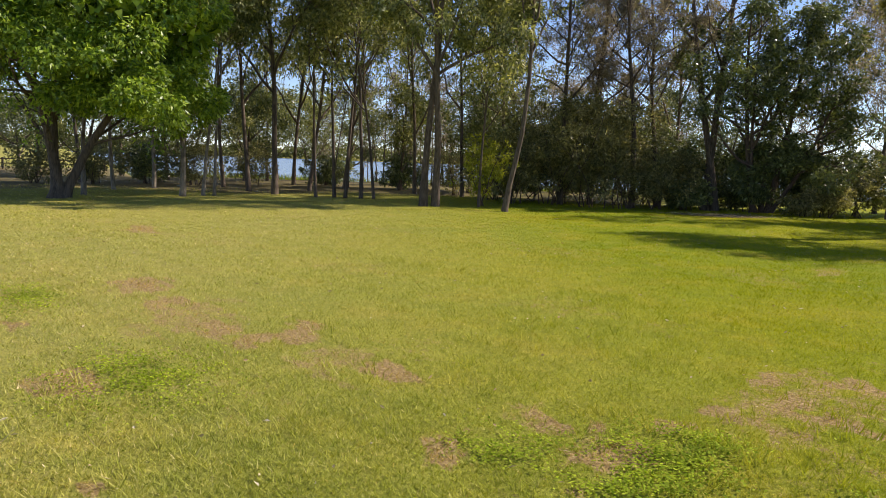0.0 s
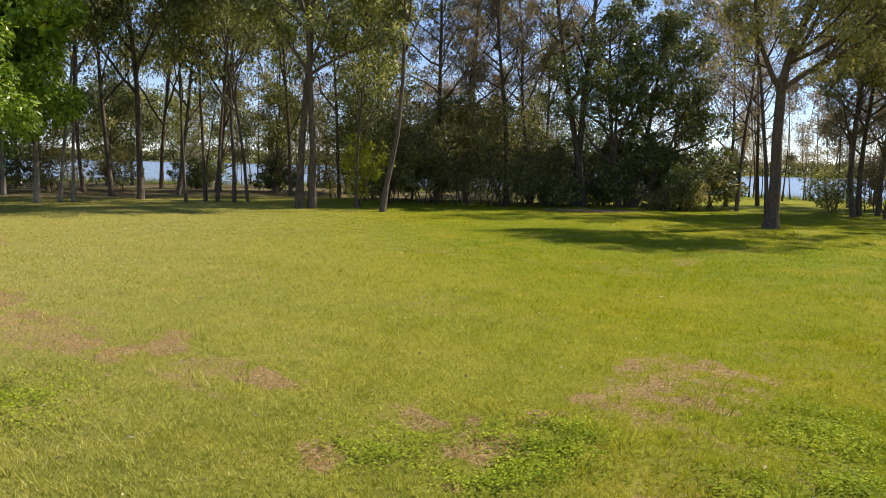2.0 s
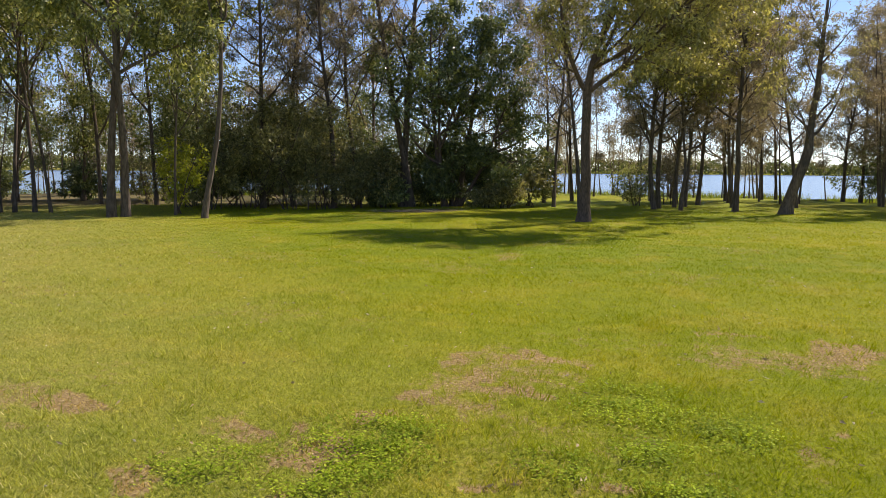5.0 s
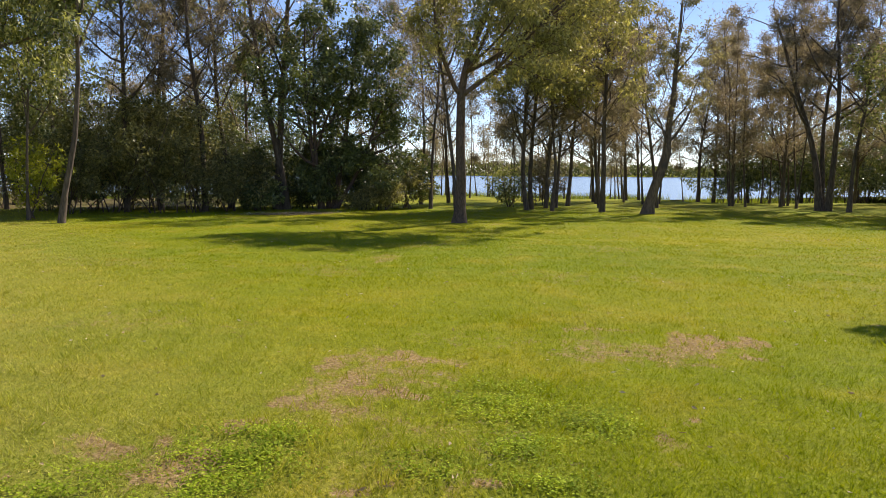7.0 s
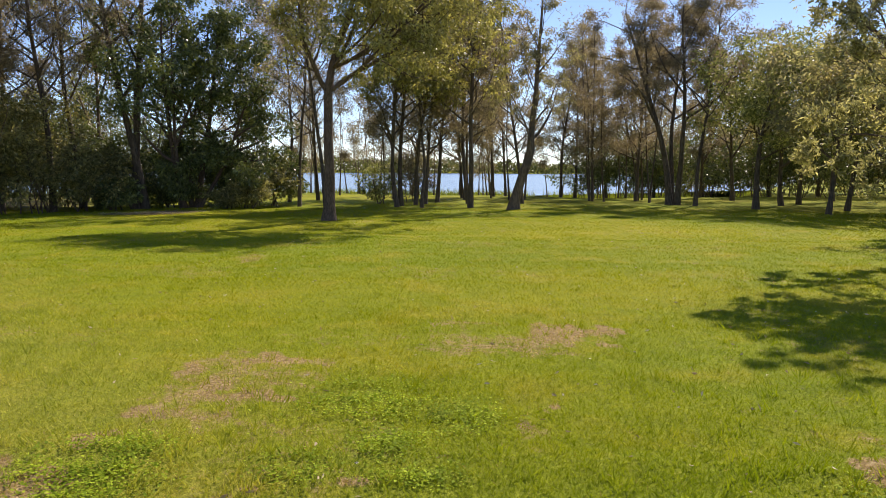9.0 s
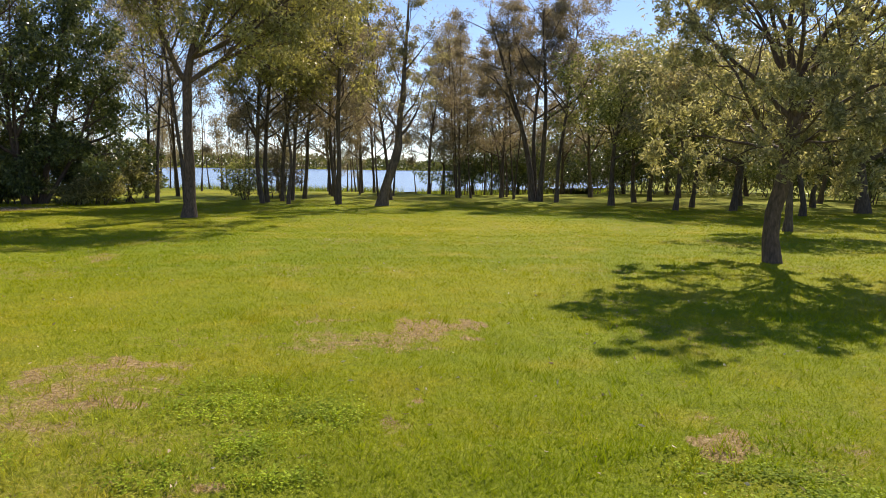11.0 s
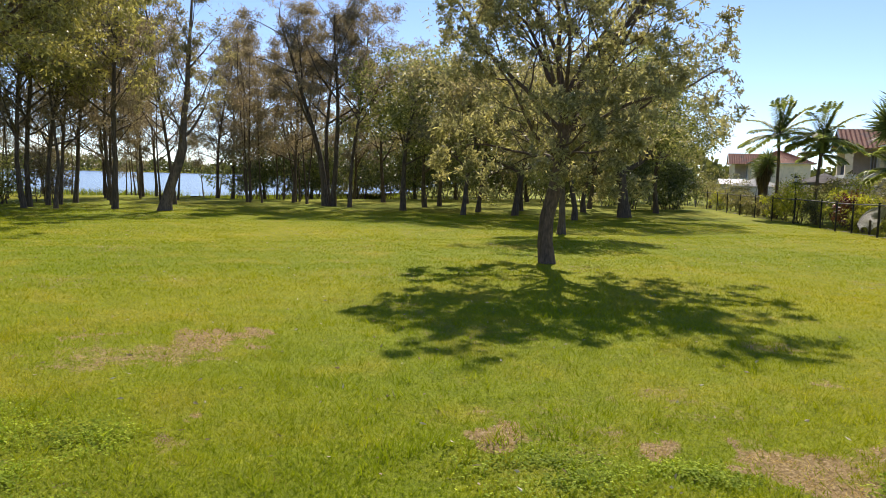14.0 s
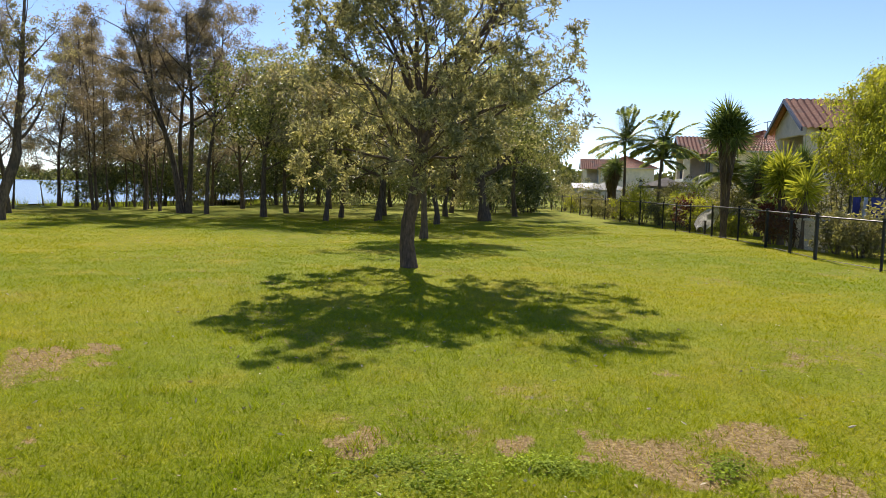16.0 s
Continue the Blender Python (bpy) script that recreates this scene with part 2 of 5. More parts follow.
def terrain(x, y):
    x, y = np.asarray(x, float), np.asarray(y, float)
    r = np.hypot(x, y)
    turn = np.degrees(np.arctan2(-x, y))
    shore = shore_distance(turn)
    lawn = 0.05 * wave(x, y, 0.35, 1.0) * smoothstep(4, 14, r) + 0.016 * wave(x, y, 2.3, 4.0) + 0.008 * wave(x, y, 5.1, 7.0)
    lake = smoothstep(-30, 2, r - shore) * LAKE_LEVEL * 1.05 + smoothstep(0, 25, r - shore) * -1.6
    far = smoothstep(640, 680, r) * 3.4
    return lawn * (1 - smoothstep(40, 70, r)) + np.where(r < 400, lake, np.where(shore < 400, -2.65 + far, 0.0)) + 0.0


# bare, worn spots of the lawn: place, half lengths across and along the line from the lawn's middle, and turn
BARE_WEST = [
    (-3.93, 10.18, 0.42, 0.62, 21), (-3.21, 9.23, 0.26, 0.36, 19), (-2.24, 7.88, 0.25, 0.28, 16), (-1.77, 7.52, 0.21, 0.23, 13), (-1.36, 7.84, 0.27, 0.55, 10), (-0.37, 6.61, 0.24, 0.34, 3),
    (-2.8, 6.08, 0.23, 0.39, 25), (-6.87, 17.55, 0.34, 1.21, 21), (-4.35, 7.8, 0.08, 0.33, 29), (-1.85, 4.21, 0.13, 0.15, 24), (0.75, 5.51, 0.09, 0.17, -8), (0.13, 4.97, 0.14, 0.27, -1),
    (1.7, 5.49, 0.15, 0.22, -17), (1.23, 5.08, 0.09, 0.18, -14), (0.99, 4.74, 0.14, 0.12, -12), (0.79, 4.48, 0.1, 0.11, -10),
]
BARE_MIDDLE = [
    (2.79, 6.77, 0.17, 0.23, -22), (2.14, 5.81, 0.16, 0.12, -20), (2.93, 6.13, 0.2, 0.22, -25), (3.65, 6.61, 0.19, 0.31, -29), (1.88, 4.02, 0.17, 0.08, -25), (6.85, 5.6, 0.46, 0.6, -51),
    (2.91, 5.67, 0.32, 0.25, -27), (1.1, 5.55, 0.15, 0.16, -11), (1.12, 4.83, 0.16, 0.16, -13), (2.53, 3.69, 0.1, 0.08, -34), (4.49, 3.89, 0.08, 0.16, -49),
]
BARE_EAST = [
    (5.5, 1.72, 0.11, 0.22, -72), (5.26, 1.74, 0.12, 0.22, -72), (5.02, 1.78, 0.11, 0.2, -71), (6.29, 2.68, 0.09, 0.14, -67), (5.45, 0.81, 0.14, 0.13, -81), (5.72, -0.11, 0.35, 0.27, -91),
    (6.04, -0.95, 0.4, 0.51, -99), (5.25, -0.34, 0.41, 0.28, -94), (5.26, -1.08, 0.32, 0.2, -102), (5.39, 0.16, 0.15, 0.13, -88),
]
BARE = BARE_WEST + BARE_MIDDLE + BARE_EAST
# places where the lawn is thin and browned
THIN = [
    (-2.76, 8.49, 0.77, 1.39, 18), (-0.86, 6.87, 0.6, 0.76, 7), (7.2, 14.22, 0.4, 0.95, -27), (3.34, 6.54, 0.36, 0.57, -27), (0.73, 5.6, 0.24, 0.49, -7), (1.1, 4.88, 0.36, 0.43, -13),
    (3.27, 6.4, 0.73, 0.81, -27), (5.52, 5.78, 0.7, 0.59, -44), (6.25, 6.65, 0.56, 0.36, -43), (5.96, 5.41, 0.75, 0.65, -48), (2.52, 5.67, 0.57, 0.67, -24), (4.09, 3.72, 0.12, 0.16, -48),
    (3.7, 3.67, 0.11, 0.12, -45), (5.63, -0.55, 0.91, 0.83, -96), (9.37, -0.06, 0.48, 0.34, -90), (7.91, -0.42, 0.29, 0.33, -93), (9.02, -1.83, 0.32, 0.43, -101),
]
CLOVER = [
    (-2.33, 6.17, 0.56, 0.74, 21), (-4.89, 9.09, 0.37, 0.83, 28), (0.45, 5.0, 0.3, 0.27, -5), (1.42, 4.86, 0.4, 0.44, -16), (1.16, 4.41, 0.36, 0.19, -15), (3.54, 4.97, 0.42, 0.46, -36),
    (3.14, 4.09, 0.21, 0.27, -38), (3.8, 4.2, 0.3, 0.32, -42), (1.67, 5.03, 0.32, 0.31, -18), (2.45, 4.15, 0.21, 0.18, -31), (4.76, 1.27, 0.52, 0.33, -75), (2.93, 3.58, 0.25, 0.14, -39),
    (5.37, -0.66, 0.13, 0.21, -97), (5.12, 0.43, 0.29, 0.16, -85),
]


def spot(x, y, rows):
    """How much a place lies in one of the spots: 1 in the middle, 0 at the rim and beyond."""
    total = np.zeros(np.shape(x))
    x, y = x + 0.16 * wave(x, y, 3.1, 5.0) + 0.07 * wave(x, y, 9.0, 2.0), y + 0.16 * wave(y, x, 2.7, 8.0) + 0.07 * wave(y, x, 8.0, 4.0)
    for cx, cy, a, b, turn in rows:
        c, s = math.cos(radians(turn)), math.sin(radians(turn))
        u, v = ((x - cx) * c + (y - cy) * s) / a, (-(x - cx) * s + (y - cy) * c) / b
        total = np.maximum(total, np.clip(1.25 - np.hypot(u, v), 0, 1))
    return total


def wear(x, y):
    """How thin the lawn is: the bare spots with ragged rims, and faint worn places between them."""
    rag = 0.5 * wave(x, y, 4.3, 3.0) + 0.45 * wave(x, y, 11.0, 8.0) + 0.4 * wave(y, x, 23.0, 3.0)
    near, thin = spot(x, y, BARE), spot(x, y, THIN)
    s = 0.95 * smoothstep(0.12, 0.6, near + 0.6 * rag * smoothstep(0.0, 0.25, near))
    s = np.maximum(s, 0.46 * smoothstep(0.1, 0.95, thin + 0.75 * rag * smoothstep(0.0, 0.3, thin)))
    faint = smoothstep(0.25, 0.9, wave(x, y, 0.9, 6.0) + 0.6 * rag) * 0.25
    return np.maximum(s, faint)


def litter_at(x, y):
    """Fallen leaves under the belt of trees by the lake and in the wood."""
    r = np.hypot(x, y)
    turn = np.degrees(np.arctan2(-x, y))
    belt = smoothstep(33, 40, r + 2.5 * wave(x, y, 0.3, 2.0)) * (1 - smoothstep(70, 80, r)) * 0.33 * smoothstep(-30, -8, turn)
    wood = smoothstep(44, 52, r + 2.5 * wave(x, y, 0.3, 2.0)) * smoothstep(-54, -62, turn) * (1 - smoothstep(-82, -86, turn)) * 0.08
    heap = np.clip(1.2 - np.hypot((x - 11.2) / 2.4, (y - 30.8) / 1.5), 0, 1) * 0.75
    return np.maximum(np.maximum(belt, wood), heap)


def build_ground():
    near = np.concatenate([[0.0], np.geomspace(0.6, 3.2, 14), np.geomspace(3.3, 60, 150)])
    radii = np.concatenate([near, np.linspace(61, 110, 40), np.geomspace(115, 620, 20), np.linspace(635, 700, 14), np.geomspace(740, 4500, 16)])
    # finer where the lawn lies open before the trees
    angle = np.radians(np.concatenate([np.linspace(-34, 114, 340, endpoint=False), np.linspace(114, 326, 106, endpoint=False)]))
    steps = len(angle)
    rr, aa = np.meshgrid(radii[1:], angle, indexing="ij")
    x, y = np.concatenate([[0.0], (rr * np.sin(aa)).ravel()]), np.concatenate([[0.0], (rr * np.cos(aa)).ravel()])
    verts = np.stack([x, y, terrain(x, y)], 1)
    n = len(radii) - 1
    i, j = np.meshgrid(np.arange(n - 1), np.arange(steps), indexing="ij")
    q = lambda a, b: 1 + a * steps + b % steps
    quads = np.stack([q(i, j), q(i, j + 1), q(i + 1, j + 1), q(i + 1, j)], -1).reshape(-1, 4)[:, ::-1]
    middle = np.array([(0, q(0, k), q(0, k + 1), q(0, k + 2)) for k in range(0, steps, 2)])
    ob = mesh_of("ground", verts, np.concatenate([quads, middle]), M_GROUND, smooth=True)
    me = ob.data
    for layer, values in (("bare", wear(x, y) * 0.62), ("litter", litter_at(x, y))):
        me.attributes.new(layer, "FLOAT", "POINT").data.foreach_set("value", values.astype(np.float32))
    tagged(ob, "sunlit lawn with yellowed and bare earthy patches by the lake", "ground", kind="structure")


build_ground()

water = mesh_of("water", [(-700, 45, LAKE_LEVEL), (0, 60, LAKE_LEVEL), (780, 30, LAKE_LEVEL), (780, 760, LAKE_LEVEL), (0, 760, LAKE_LEVEL), (-700, 760, LAKE_LEVEL)], [(0, 1, 4, 5), (1, 2, 3, 4)], M_WATER)
tagged(water, "pale blue lake water with light ripples", "water", kind="structure")


def leaf_faces(n):
    return np.arange(n * 4, dtype=np.int32).reshape(-1, 4)


def leaf_quads(rng, centre, length, width, axis, lift=0.0):
    """Lozenge leaves: at each centre one along its axis, turned by chance about it."""
    n = len(centre)
    axis = axis / np.maximum(np.linalg.norm(axis, axis=1), 1e-6)[:, None]
    side = np.cross(axis, rng.normal(size=(n, 3)))
    side /= np.maximum(np.linalg.norm(side, axis=1), 1e-6)[:, None]
    l, w = np.broadcast_to(length, n)[:, None], np.broadcast_to(width, n)[:, None]
    fold = np.cross(axis, side) * w * 0.25
    return np.stack([centre, centre + axis * l * 0.45 + side * w * 0.5 + fold, centre + axis * l, centre + axis * l * 0.45 - side * w * 0.5 + fold], 1).reshape(-1, 3)


def unit(v):
    return v / np.maximum(np.linalg.norm(v, axis=-1, keepdims=True), 1e-9)


def scatter(rng, n, r0, r1, turn0, turn1, power):
    """Places on the ground in a sector, thinning out with the distance as r to the given power."""
    u = rng.random(n)
    k = 2 - power
    r = (r0 ** k + u * (r1 ** k - r0 ** k)) ** (1 / k)
    a = np.radians(rng.uniform(turn0, turn1, n))
    return -r * np.sin(a), r * np.cos(a)


def build_grass():
    rng = np.random.default_rng(5)
    x, y = scatter(rng, 760000, 2.8, 40, -112, 36, 1.85)
    r = np.hypot(x, y)
    turn = np.degrees(np.arctan2(-x, y))
    keep = rng.random(len(x)) < (1 - 0.8 * smoothstep(30, 46, r)) * smoothstep(2.4, 3.9, r) * smoothstep(-112, -99, turn) * (1 - smoothstep(26, 36, turn))
    x, y = x[keep], y[keep]
    ahead = len(x)
    x1, y1 = scatter(rng, 60000, 0.12, 4.2, -180, 180, 0.5)
    x2, y2 = scatter(rng, 80000, 3.4, 40, 24, 262, 1.7)
    x, y = np.concatenate([x, x1, x2]), np.concatenate([y, y1, y2])
    r = np.hypot(x, y)
    broad = np.where(np.arange(len(x)) < ahead, 1.0, 2.4)
    worn = wear(x, y)
    keep = rng.random(len(x)) > worn * 0.92
    keep &= rng.random(len(x)) > litter_at(x, y) * 1.8
    keep &= rng.random(len(x)) > 0.55 * (spot(x, y, CLOVER) > 0.4)
    x, y, r, broad = x[keep], y[keep], r[keep], broad[keep]
    n = len(x)
    tuft = 0.5 + 0.5 * wave(x, y, 1.7, 7.0)
    lush = np.clip(0.5 + 0.5 * wave(x, y, 0.8, 3.0) + 0.3 * wave(x, y, 4.0, 1.0), 0, 1)
    h = (0.012 + 0.024 * rng.random(n) ** 1.5 + 0.01 * np.clip(tuft, 0, 1) ** 2 + 0.014 * lush ** 2) * (1 + 0.006 * r)
    w = (0.005 + 0.005 * rng.random(n)) * np.maximum(1, r / 8.0) * broad
    a, b = rng.uniform(0, 2 * np.pi, n), rng.uniform(0, 2 * np.pi, n)
    lean = h * rng.uniform(0.3, 1.7, n)
    z = terrain(x, y) - 0.004
    p = np.stack([x, y, z], 1)
    s = np.stack([np.cos(a) * w, np.sin(a) * w, np.zeros(n)], 1) * 0.5
    t = np.stack([np.cos(b) * lean, np.sin(b) * lean, h], 1)
    verts = np.stack([p - s, p + s, p + t], 1).reshape(-1, 3)
    ob = mesh_of("grass", verts, np.arange(n * 3).reshape(-1, 3), M_GRASS)
    tagged(ob, "short sunlit lawn grass, green to yellowed", "grass", kind="stuff")
    # dry, matted grass in the worn places
    x, y = scatter(rng, 700000, 2.8, 20, -112, 36, 1.5)
    keep = rng.random(len(x)) < np.clip(wear(x, y) - 0.12, 0, 1) * 0.45 + 0.008
    x, y = x[keep], y[keep]
    n, r = len(x), np.hypot(x, y)
    h = (0.008 + 0.03 * rng.random(n) ** 2) * (1 + 0.015 * r)
    w = (0.0035 + 0.003 * rng.random(n)) * np.maximum(1, r / 6.0)
    a, b = rng.uniform(0, 6.28, n), rng.uniform(0, 6.28, n)
    lean = rng.uniform(0.02, 0.07, n)
    p = np.stack([x, y, terrain(x, y) + 0.002], 1)
    s = np.stack([np.cos(a) * w, np.sin(a) * w, np.zeros(n)], 1) * 0.5
    verts = np.stack([p - s, p + s, p + np.stack([np.cos(b) * lean, np.sin(b) * lean, h], 1)], 1).reshape(-1, 3)
    tagged(mesh_of("dry_grass", verts, np.arange(n * 3).reshape(-1, 3), M_STRAW), "dry straw-coloured grass in the lawn's worn patches", "grass", kind="stuff")
    # longer tufts of broad-bladed grass
    x, y = scatter(rng, 2600, 3.4, 17, -108, 32, 1.2)
    keep = wave(x, y, 1.1, 11.0) + rng.normal(0, 0.35, len(x)) > 0.15
    x, y = x[keep], y[keep]
    per = 11
    x, y = np.repeat(x, per) + rng.normal(0, 0.045, len(x) * per), np.repeat(y, per) + rng.normal(0, 0.045, len(y) * per)
    n = len(x)
    h, a, b = rng.uniform(0.05, 0.13, n), rng.uniform(0, 6.28, n), rng.uniform(0, 6.28, n)
    lean = h * rng.uniform(0.3, 1.0, n)
    p = np.stack([x, y, terrain(x, y) - 0.004], 1)
    s = np.stack([np.cos(a), np.sin(a), np.zeros(n)], 1) * rng.uniform(0.003, 0.006, n)[:, None]
    verts = np.stack([p - s, p + s, p + np.stack([np.cos(b) * lean, np.sin(b) * lean, h], 1)], 1).reshape(-1, 3)
    tagged(mesh_of("grass_tufts", verts, np.arange(n * 3).reshape(-1, 3), M_GRASS), "longer bright green tufts standing up in the lawn", "grass", kind="stuff")
    # clover and other small broad leaves
    cx, cy = [], []
    for px, py, ra, rb, turn in CLOVER:
        m = int(12000 * ra * rb) + 500
        u, v = rng.normal(size=m) * 0.62 * ra, rng.normal(size=m) * 0.62 * rb
        c, s = math.cos(radians(turn)), math.sin(radians(turn))
        cx.append(px + u * c - v * s)
        cy.append(py + u * s + v * c)
    cx, cy = np.concatenate(cx), np.concatenate(cy)
    m = len(cx)
    centre = np.stack([cx, cy, terrain(cx, cy) + rng.uniform(0.01, 0.055, m)], 1)
    axis = np.stack([rng.normal(size=m), rng.normal(size=m), rng.normal(size=m) * 0.3 + 0.1], 1)
    keep = wave(cx, cy, 6.0, 2.0) + rng.normal(0, 0.4, m) > -0.3
    centre, axis, m = centre[keep], axis[keep], int(keep.sum())
    size = rng.uniform(0.012, 0.028, m)
    axis = unit(axis)
    side = unit(np.cross(axis, np.stack([rng.normal(size=m) * 0.3, rng.normal(size=m) * 0.3, np.ones(m)], 1)))
    l = size[:, None]
    verts = np.stack([centre, centre + axis * l * 0.5 + side * l * 0.42, centre + axis * l, centre + axis * l * 0.5 - side * l * 0.42], 1).reshape(-1, 3)
    tagged(mesh_of("clover", verts, leaf_faces(m), M_CLOVER), "dark green clover and small weeds in the lawn", "weeds", kind="stuff")
    # pale fallen leaves lying about
    fx, fy = scatter(rng, 1300, 4, 34, -112, 34, 1.0)
    fx2, fy2 = rng.normal(11.2, 1.2, 900), rng.normal(30.8, 0.6, 900)
    fx, fy = np.concatenate([fx, fx2]), np.concatenate([fy, fy2])
    m = len(fx)
    centre = np.stack([fx, fy, terrain(fx, fy) + 0.035], 1)
    axis = np.stack([rng.normal(size=m), rng.normal(size=m), rng.normal(size=m) * 0.25], 1)
    verts = leaf_quads(rng, centre, rng.uniform(0.03, 0.075, m), rng.uniform(0.012, 0.026, m), axis)
    tagged(mesh_of("fallen_leaves", verts, leaf_faces(m), M_PALE_DRY), "pale dry fallen leaves on the grass", "leaves", kind="stuff")
    # reeds and long grass along the lake's edge
    turn = rng.uniform(-66, 34, 26000)
    d = shore_distance(turn) - 2 - np.abs(rng.normal(0, 5.0, len(turn)))
    x, y = -d * np.sin(np.radians(turn)), d * np.cos(np.radians(turn))
    keep = wave(x, y, 0.22, 9.0) > -0.25
    x, y = x[keep], y[keep]
    m = len(x)
    p = np.stack([x, y, terrain(x, y) - 0.02], 1)
    a, b, h = rng.uniform(0, 6.28, m), rng.uniform(0, 6.28, m), rng.uniform(0.25, 0.95, m)
    s = np.stack([np.cos(a), np.sin(a), np.zeros(m)], 1) * 0.035
    t = np.stack([np.cos(b) * h * 0.4, np.sin(b) * h * 0.4, h], 1)
    verts = np.stack([p - s, p + s, p + t], 1).reshape(-1, 3)
    tagged(mesh_of("reeds", verts, np.arange(m * 3).reshape(-1, 3), M_REED), "yellow-green reeds and long grass at the lake's edge", "reeds", kind="stuff")


build_grass()


def build_far_woods():
    """The low mangrove woods on the far side of the lake."""
    rng = np.random.default_rng(11)
    n = 60000
    turn = rng.uniform(-75, 45, n)
    d = 655 + rng.random(n) ** 1.6 * 90
    top = 8.5 + 2.2 * np.sin(np.radians(turn * 17)) + 1.6 * np.sin(np.radians(turn * 53 + 40)) + 1.4 * np.sin(np.radians(turn * 171)) + (d - 655) * 0.05
    z = -1 + top * rng.random(n) ** 0.75 + rng.normal(0, 0.4, n)
    c = np.stack([-d * np.sin(np.radians(turn)), d * np.cos(np.radians(turn)), z], 1)
    verts = leaf_quads(rng, c, rng.uniform(2.0, 4.2, n), rng.uniform(1.8, 3.2, n), rng.normal(size=(n, 3)))
    verts = verts.reshape(-1, 4, 3)[:, [0, 1, 3]] + np.array([0, 0, 0.0])
    tagged(mesh_of("far_woods", verts.reshape(-1, 3), np.arange(n * 3).reshape(-1, 3), M_MANGROVE), "low olive mangrove woods on the far lake shore", "woods", kind="stuff")
    n = 12000
    turn = rng.uniform(-150, -78, n)
    d = 260 + rng.random(n) * 60
    top = 10 + 3 * np.sin(np.radians(turn * 21)) + 2 * np.sin(np.radians(turn * 67))
    z = top * rng.random(n) ** 0.75
    c = np.stack([-d * np.sin(np.radians(turn)), d * np.cos(np.radians(turn)), z], 1)
    verts = leaf_quads(rng, c, rng.uniform(1.6, 3.0, n), rng.uniform(1.2, 2.4, n), rng.normal(size=(n, 3)))
    tagged(mesh_of("far_trees", verts, leaf_faces(n), M_MANGROVE), "distant grey-green tree line beyond the houses", "woods", kind="stuff")


build_far_woods()


# ---- trees ----
def tube(points, radii, sides):
    """Corners and faces of a tapered tube along a bent line."""
    p = np.asarray(points, float)
    d = unit(np.gradient(p, axis=0))
    ref = np.array([0.0, 0.0, 1.0]) if abs(d[0][2]) < 0.8 else np.array([1.0, 0.0, 0.0])
    u = unit(np.cross(d, ref))
    v = np.cross(d, u)
    a = np.linspace(0, 2 * np.pi, sides, endpoint=False)
    ring = p[:, None, :] + np.asarray(radii)[:, None, None] * (np.cos(a)[None, :, None] * u[:, None, :] + np.sin(a)[None, :, None] * v[:, None, :])
    n = len(p)
    i, j = np.meshgrid(np.arange(n - 1), np.arange(sides), indexing="ij")
    f = np.stack([i * sides + j, i * sides + (j + 1) % sides, (i + 1) * sides + (j + 1) % sides, (i + 1) * sides + j], -1).reshape(-1, 4)
    return ring.reshape(-1, 3), f


class Wood:
    """Collects the tubes of one tree and the places where its leaves grow."""

    def __init__(self):
        self.verts, self.faces, self.count, self.tips = [], [], 0, []

    def add(self, points, radii, sides):
        v, f = tube(points, radii, sides)
        self.verts.append(v)
        self.faces.append(f + self.count)
        self.count += len(v)

    def mesh(self, name, mat, parent, label=""):
        return mesh_of(name, np.concatenate(self.verts), np.concatenate(self.faces), mat, parent, True, label)


def bent(rng, start, way, length, steps, wander, rise):
    """A bent line that wanders and slowly turns up (or, with a negative rise, down)."""
    pts, d = [np.array(start, float)], np.array(way, float)
    d /= np.linalg.norm(d)
    for _ in range(steps):
        d = d + rng.normal(0, wander, 3) + np.array([0, 0, rise])
        d /= np.linalg.norm(d)
        pts.append(pts[-1] + d * length / steps)
    return np.array(pts), d


def along(pts, f):
    k = min(max(f, 0), 0.999) * (len(pts) - 1)
    i = int(k)
    return pts[i] + (pts[i + 1] - pts[i]) * (k - i), unit(pts[i + 1] - pts[i])


def limbs(rng, wood, pts, radius, level, spec, spare=0.14):
    """Side branches of a limb, and theirs in turn; the last level bears the leaves."""
    number, start, ratio, angle, wander, rise, steps = spec[level]
    total = np.linalg.norm(np.diff(pts, axis=0), axis=1).sum()
    last = level == len(spec) - 1
    spin = rng.uniform(0, 6.28)
    for i in range(number):
        f = start + (1 - start) * (i + rng.random()) / number
        p, d = along(pts, f)
        spin += 2.4 + rng.normal(0, 0.5)
        ref = np.array([1.0, 0, 0]) if abs(d[0]) < 0.7 else np.array([0, 1.0, 0])
        u = unit(np.cross(d, ref))
        v = np.cross(d, u)
        ang = radians(angle) * rng.uniform(0.75, 1.25)
        way = d * math.cos(ang) + (u * math.cos(spin) + v * math.sin(spin)) * math.sin(ang)
        length = total * ratio * (1.15 - 0.65 * (f - start) / max(1e-3, 1 - start)) * rng.uniform(0.7, 1.2)
        r = max(0.004, radius * (1 - 0.75 * f) * rng.uniform(0.4, 0.6))
        q, _ = bent(rng, p, way, length, steps, wander, rise)
        line = q[[0, len(q) // 2, -1]] if last else q
        if not last or rng.random() < spare:
            wood.add(line, np.linspace(r, max(0.003, r * 0.25), len(line)), 6 if r > 0.05 else (4 if r > 0.02 else 3))
        if last:
            wood.tips.append((q, length))
        else:
            limbs(rng, wood, q, r, level + 1, spec, spare)


